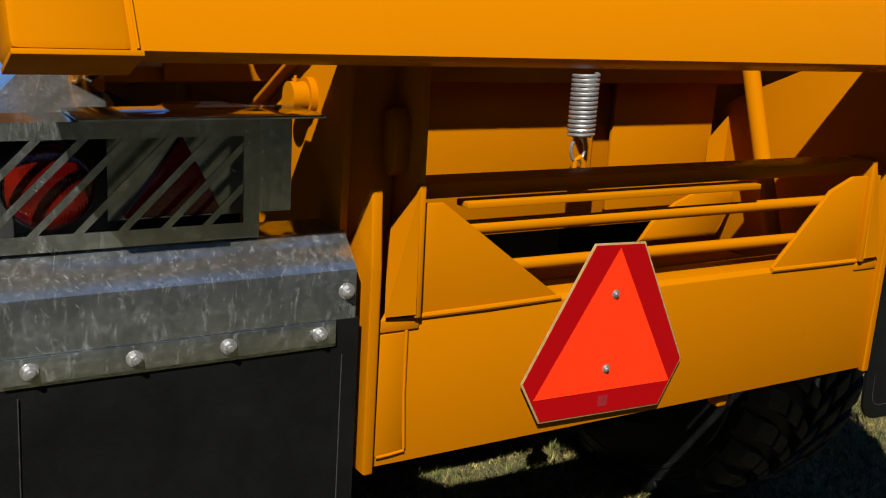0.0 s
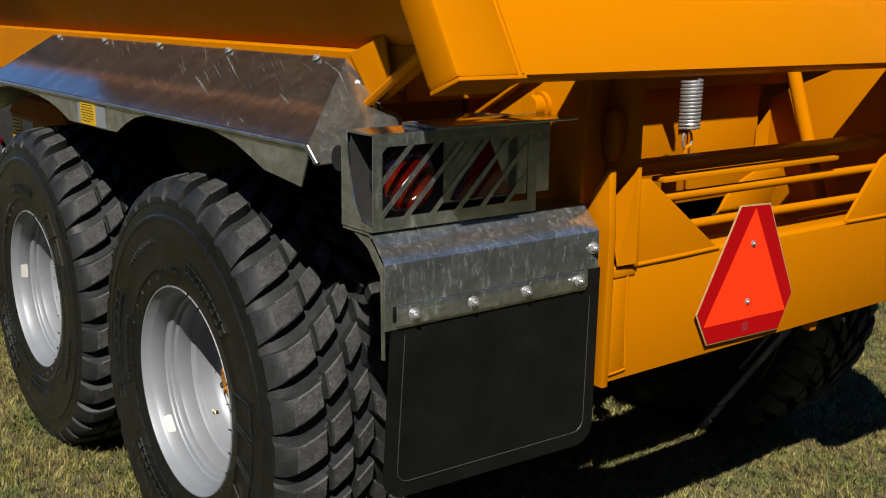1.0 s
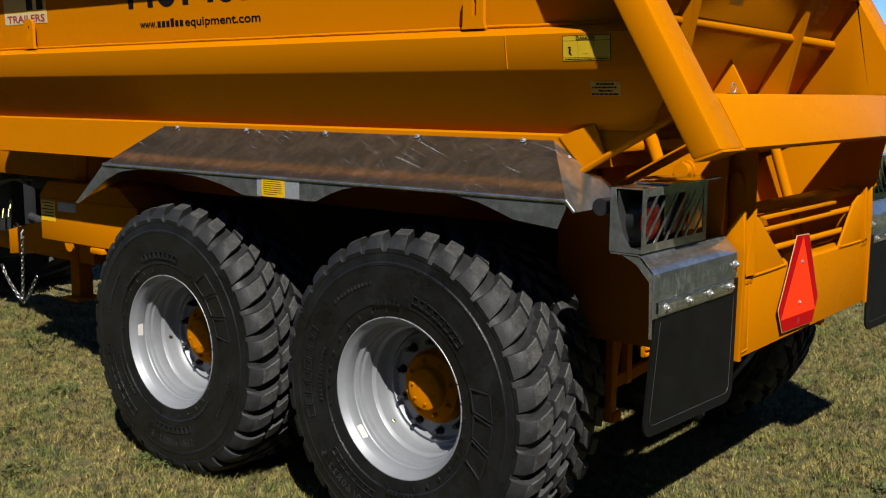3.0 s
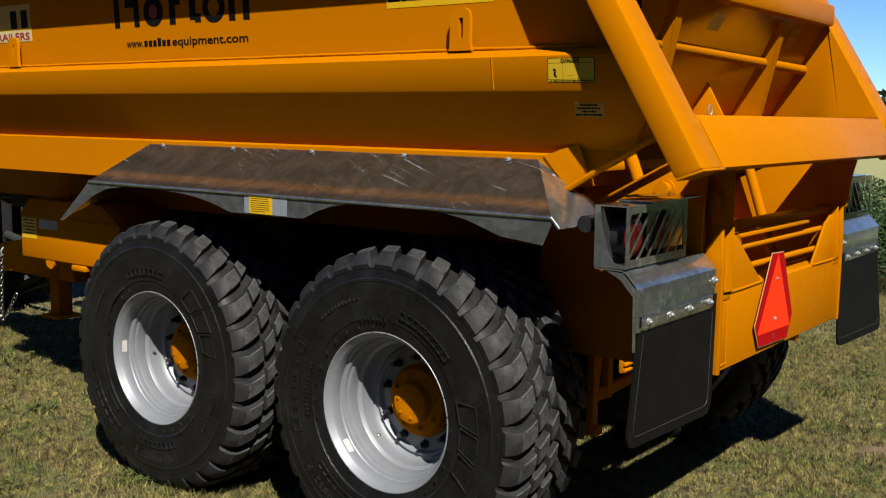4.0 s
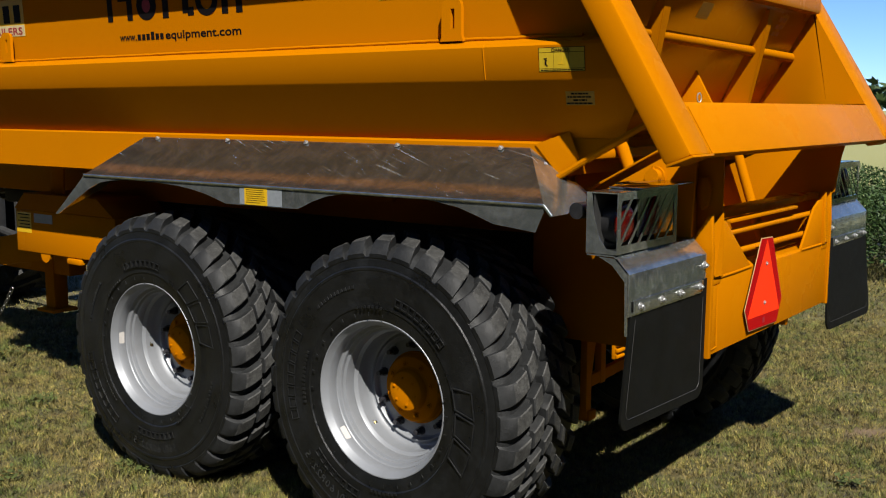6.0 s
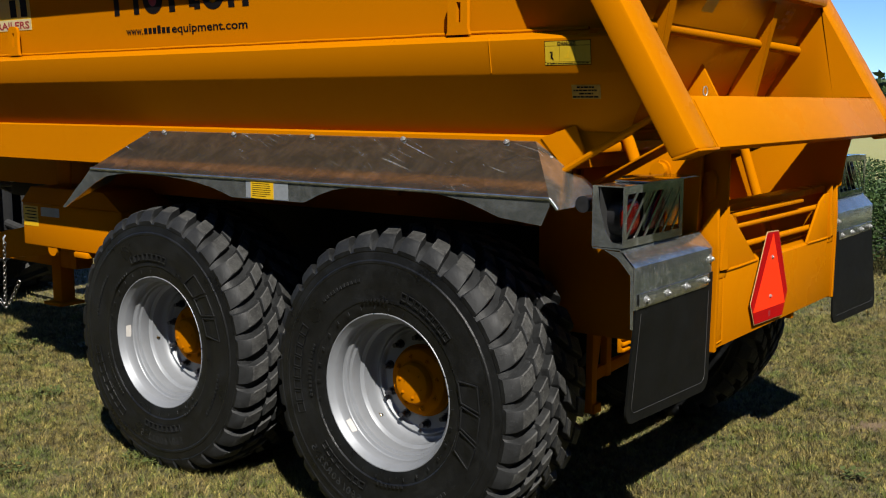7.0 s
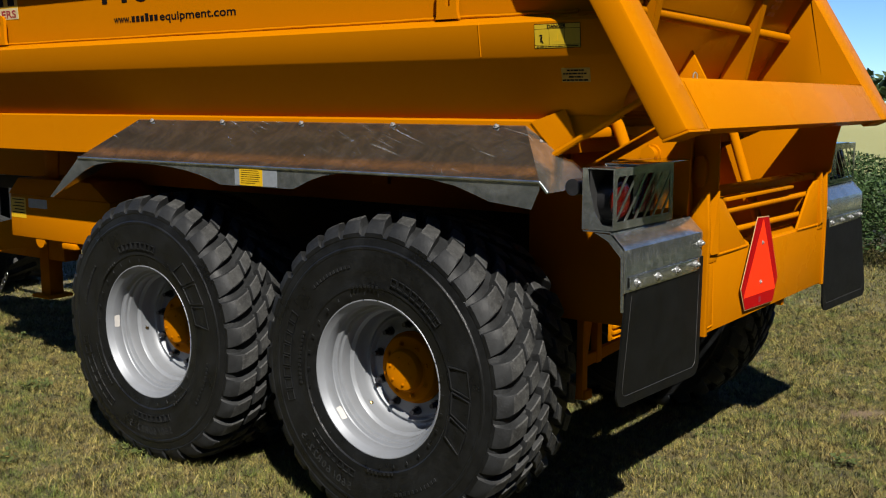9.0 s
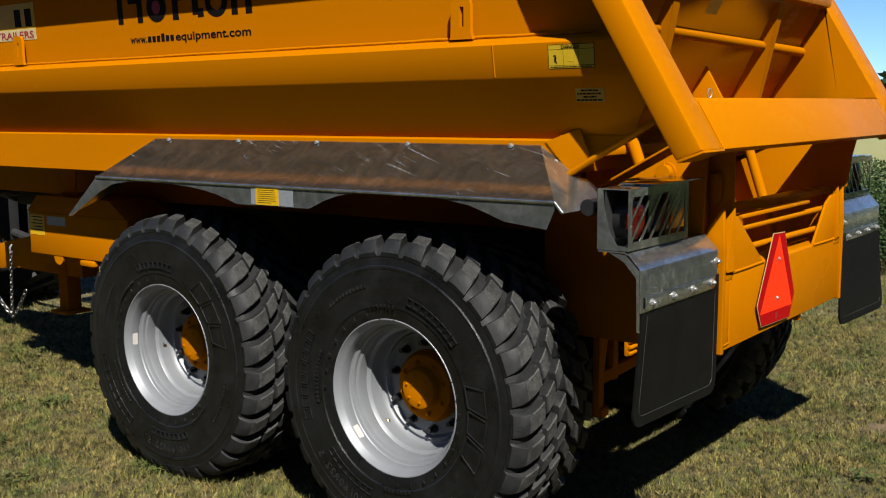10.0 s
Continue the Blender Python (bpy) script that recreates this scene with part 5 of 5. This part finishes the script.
for k in range(3):
    part("hydraulic_pipe", pipe(B(), [(-0.42, 4.25, 1.165 + 0.018 * k), (-0.36, 4.80, 1.175 + 0.018 * k), (-0.33, 5.25, 1.15 + 0.018 * k)], 0.007, 8), ZINC, trailer)
for y, z in ((5.42, 1.22), (5.50, 0.875), (5.58, 0.86), (5.47, 0.93)):
    part("coupling", rod(B(), (-0.36, y, z - 0.03), (-0.34, y + 0.02, z + 0.03), 0.010, 12), BRASS, trailer)

# ---- tractor the trailer is hitched to ----
tractor = new("tractor")
tractor.matrix_basis = Matrix.Translation((0, 7.25, 0))
tagged(tractor, "dark grey tractor hitched ahead, only its rear seen", "tractor")
part("body", box(B(), (-0.45, -0.75, 0.38), (0.45, 2.4, 1.75), 0.08), STEEL_DARK, tractor)
part("axle_housing", box(B(), (-0.70, -0.1, 0.42), (0.70, 0.55, 1.10), 0.08), STEEL_DARK, tractor)
part("front_axle", box(B(), (-0.80, 2.3, 0.30), (0.80, 2.6, 0.75), 0.06), STEEL_DARK, tractor)
part("cab", box(B(), (-0.75, -0.5, 1.75), (0.75, 1.2, 2.9), 0.12), STEEL_DARK, tractor)
bm = B()
lathe(bm, [(-0.26, 0.40), (-0.28, 0.55), (-0.26, 0.80), (0.26, 0.80), (0.28, 0.55), (0.26, 0.40), (0.0, 0.36), (-0.26, 0.40)], 48)
big = mesh_of("tyre", bm, TREAD)
LUGS = {}
for s in (-1, 1):
    bm = B()
    v = [bm.verts.new((s * x, -r * math.cos(d), r * math.sin(d))) for x, d in ((0.28, 0), (0.28, 0.09), (0.0, 0.30), (0.0, 0.22)) for r in (0.79, 0.845)]
    for q in ((0, 2, 3, 1), (2, 4, 5, 3), (4, 6, 7, 5), (6, 0, 1, 7), (1, 3, 5, 7)):
        bm.faces.new([v[i] for i in q])
    LUGS[s] = mesh_of("lug", bm, TREAD)
for s in (-1, 1):
    round_tyre = hang("tyre", big, tractor, Matrix.Translation((s * 0.95, 0.2, 0.83)))
    for k in range(22):
        for side in (-1, 1):
            hang("lug", LUGS[side], round_tyre, Matrix.Rotation((k + (0.5 if side > 0 else 0)) * 2 * math.pi / 22, 4, "X"))
part("red_lamp", box(B(), (-0.42, -0.80, 0.66), (-0.30, -0.755, 0.72), 0.01), REFLECTOR, tractor)
for s in (-1, 1):
    part("lift_arm", pipe(B(), [(s * 0.35, -0.5, 0.75), (s * 0.40, -1.2, 0.62)], 0.035, 10), STEEL_DARK, tractor)

part("panel_sticker", sheet(B(), [[(-0.33, rear(2.10) - 0.002, 2.10), (-0.22, rear(2.10) - 0.002, 2.10), (-0.22, rear(2.04) - 0.002, 2.04), (-0.33, rear(2.04) - 0.002, 2.04)]], 0.0006), GOLD_DECAL, trailer, "small yellow warning sticker")
bm = B()
for k in range(3):
    for j in range(2):
        z = 2.10 - k * 0.030
        sheet(bm, [[(0.53 + j * 0.05, rear(z) - 0.002, z), (0.57 + j * 0.05, rear(z) - 0.002, z), (0.57 + j * 0.05, rear(z - 0.018) - 0.002, z - 0.018), (0.53 + j * 0.05, rear(z - 0.018) - 0.002, z - 0.018)]], 0.0006)
part("panel_marking", bm, MAROON_DECAL, trailer, "dark red stencilled bars")

# ---- crop, far trees ----
def leaves(name, count, lo, hi, height, size, mat, seed, clear=0.0):
    """Many small pointed leaves in one mesh, as stuff."""
    g = np.random.default_rng(seed)
    x, y = g.uniform(lo[0], hi[0], count), g.uniform(lo[1], hi[1], count)
    top = height * (0.85 + 0.15 * np.sin(x * 1.7 + 2 * np.sin(y)) * np.cos(y * 1.3))
    z = top * (clear + (1 - clear) * g.uniform(0.05, 1.0, count) ** 0.75)
    base = np.stack([x, y, z], 1)
    d = g.normal(size=(count, 3))
    d[:, 2] = np.abs(d[:, 2]) * 0.5 + 0.1
    d /= np.linalg.norm(d, axis=1)[:, None]
    e = np.cross(d, g.normal(size=(count, 3)))
    e /= np.linalg.norm(e, axis=1)[:, None]
    ln = size * g.uniform(0.6, 1.4, count)[:, None]
    v = np.stack([base - e * ln * 0.28, base + e * ln * 0.28, base + d * ln * 0.6 + e * ln * 0.2, base + d * ln, base + d * ln * 0.6 - e * ln * 0.2], 1).reshape(-1, 3)
    return quick(name, v, 5, mat)


def quick(name, v, k, mat):
    me = bpy.data.meshes.new(name)
    n = len(v) // k
    me.vertices.add(len(v))
    me.vertices.foreach_set("co", v.astype(np.float32).ravel())
    me.loops.add(len(v))
    me.loops.foreach_set("vertex_index", np.arange(len(v), dtype=np.int32))
    me.polygons.add(n)
    me.polygons.foreach_set("loop_start", np.arange(0, len(v), k, dtype=np.int32))
    me.update()
    me.validate()
    me.materials.append(mat)
    return new(name, me)


crop = leaves("crop_rows", 180000, (6.2, -3.0), (9.6, 9.0), 1.02, 0.036, CROP, 2, 0.12)
# the crop carried on out of view, added to darken what the steel reflects
unseen_crop = leaves("crop_rows", 110000, (6.2, -17.0), (9.6, -3.0), 1.02, 0.052, CROP, 4, 0.12)
tagged(unseen_crop, "dense dark green leafy field crop about waist high", "crop", kind="stuff")
tagged(crop, "dense dark green leafy field crop about waist high", "crop", kind="stuff")
woods = leaves("far_woods", 9000, (330, -300), (360, 420), 11.0, 3.4, TREES, 5)
# added tree belts, never in view: they darken the steel's reflections and the side light
for lo, hi, seed in (((-19, -30), (-11, 40), 31), ((-11, -19), (40, -11), 32)):
    belt = leaves("unseen_tree_belt", 36000, lo, hi, 8.0, 0.58, TREES, seed)
    tagged(belt, "unseen dark green belt of trees, added to darken reflections and side light", "woods", kind="stuff")
tagged(woods, "dark far tree line along the horizon", "woods", kind="stuff")


def grass(name, count, lo, hi, h, seed, stout=1.0):
    """Thin pointed blades, thicker and taller in uneven patches."""
    g = np.random.default_rng(seed)
    x, y = g.uniform(lo[0], hi[0], count), g.uniform(lo[1], hi[1], count)
    bare = np.hypot((x - 1.37) / 0.15, (y + 0.05 + 0.3 * (x - 1.37)) / 0.07) + 0.45 * np.sin(x * 33) * np.sin(y * 41) + g.uniform(-0.5, 0.5, count)
    x, y = x[bare > 1], y[bare > 1]
    count = len(x)
    a = g.uniform(0, 2 * math.pi, count)
    clump = 0.5 + 0.5 * np.sin(x * 7.1 + 1.7 * np.sin(y * 5.7)) * np.sin(y * 6.3 + 1.4 * np.cos(x * 4.9))
    tuft = np.sin(x * 31 + 3 * np.sin(y * 17)) * np.sin(y * 29 + 3 * np.cos(x * 19))
    ln = h * g.uniform(0.35, 1.2, count) * (0.6 + 0.5 * clump) * (0.75 + 0.45 * tuft)
    bend = g.uniform(0.2, 1.6, count) * ln
    w = g.uniform(0.0010, 0.0028, count) * stout
    base = np.stack([x, y, np.zeros(count)], 1)
    d = np.stack([np.cos(a), np.sin(a), np.zeros(count)], 1)
    b = a + g.uniform(-0.8, 0.8, count)
    e = np.stack([-np.sin(b), np.cos(b), np.zeros(count)], 1) * w[:, None]
    tip = base + d * bend[:, None] + np.array([0, 0, 1.0]) * ln[:, None]
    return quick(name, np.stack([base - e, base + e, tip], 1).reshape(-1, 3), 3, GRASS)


for n_blades, lo, hi, h, seed, stout in ((1000000, (-3.6, -1.2), (4.2, 6.5), 0.044, 1, 1.0), (120000, (4.2, -1.2), (8.2, 6.5), 0.05, 6, 1.5), (130000, (-4.0, 6.5), (8.2, 14.0), 0.05, 12, 2.0),
                                         (150000, (-4.0, -6.0), (4.0, -1.2), 0.06, 8, 2.0), (150000, (-8.5, -5.0), (-3.6, 7.0), 0.06, 9, 2.0)):
    tagged(grass("grass", n_blades, lo, hi, h, seed, stout), "short dry grass blades, green and straw coloured", "grass", kind="stuff")


def weeds(seed):
    """Low broad-leaved weed clumps in the turf."""
    g = np.random.default_rng(seed)
    spots = [(-0.35, 5.14, 0.10), (-1.28, 2.53, 0.12), (0.52, -0.20, 0.06), (-0.94, 3.89, 0.08), (-1.75, 2.9, 0.09), (-1.55, 3.5, 0.07), (1.3, 0.8, 0.08), (2.3, 1.4, 0.10)]
    spots += [(x, y, r) for x, y, r in zip(g.uniform(-3.2, 4.0, 40), g.uniform(-0.8, 6.0, 40), g.uniform(0.02, 0.06, 40)) if not (-1.5 < x < 1.4 and 0.3 < y < 3.0)]
    out = []
    for x, y, r in spots:
        n = int(900 * r)
        a, d = g.uniform(0, 2 * math.pi, n), r * np.sqrt(g.uniform(0, 1, n))
        base = np.stack([x + d * np.cos(a), y + d * np.sin(a), g.uniform(0.012, 0.045, n)], 1)
        b = g.uniform(0, 2 * math.pi, n)
        f = np.stack([np.cos(b), np.sin(b), g.uniform(0.0, 0.7, n)], 1)
        e = np.stack([-np.sin(b), np.cos(b), np.zeros(n)], 1)
        ln = g.uniform(0.012, 0.028, n)[:, None]
        out.append(np.stack([base - e * ln * 0.15, base + e * ln * 0.15, base + f * ln * 0.6 + e * ln * 0.38, base + f * ln, base + f * ln * 0.6 - e * ln * 0.38], 1).reshape(-1, 3))
    return quick("weeds", np.concatenate(out), 5, WEED)


tagged(weeds(21), "small green weed clumps among dry grass", "weeds", kind="stuff")
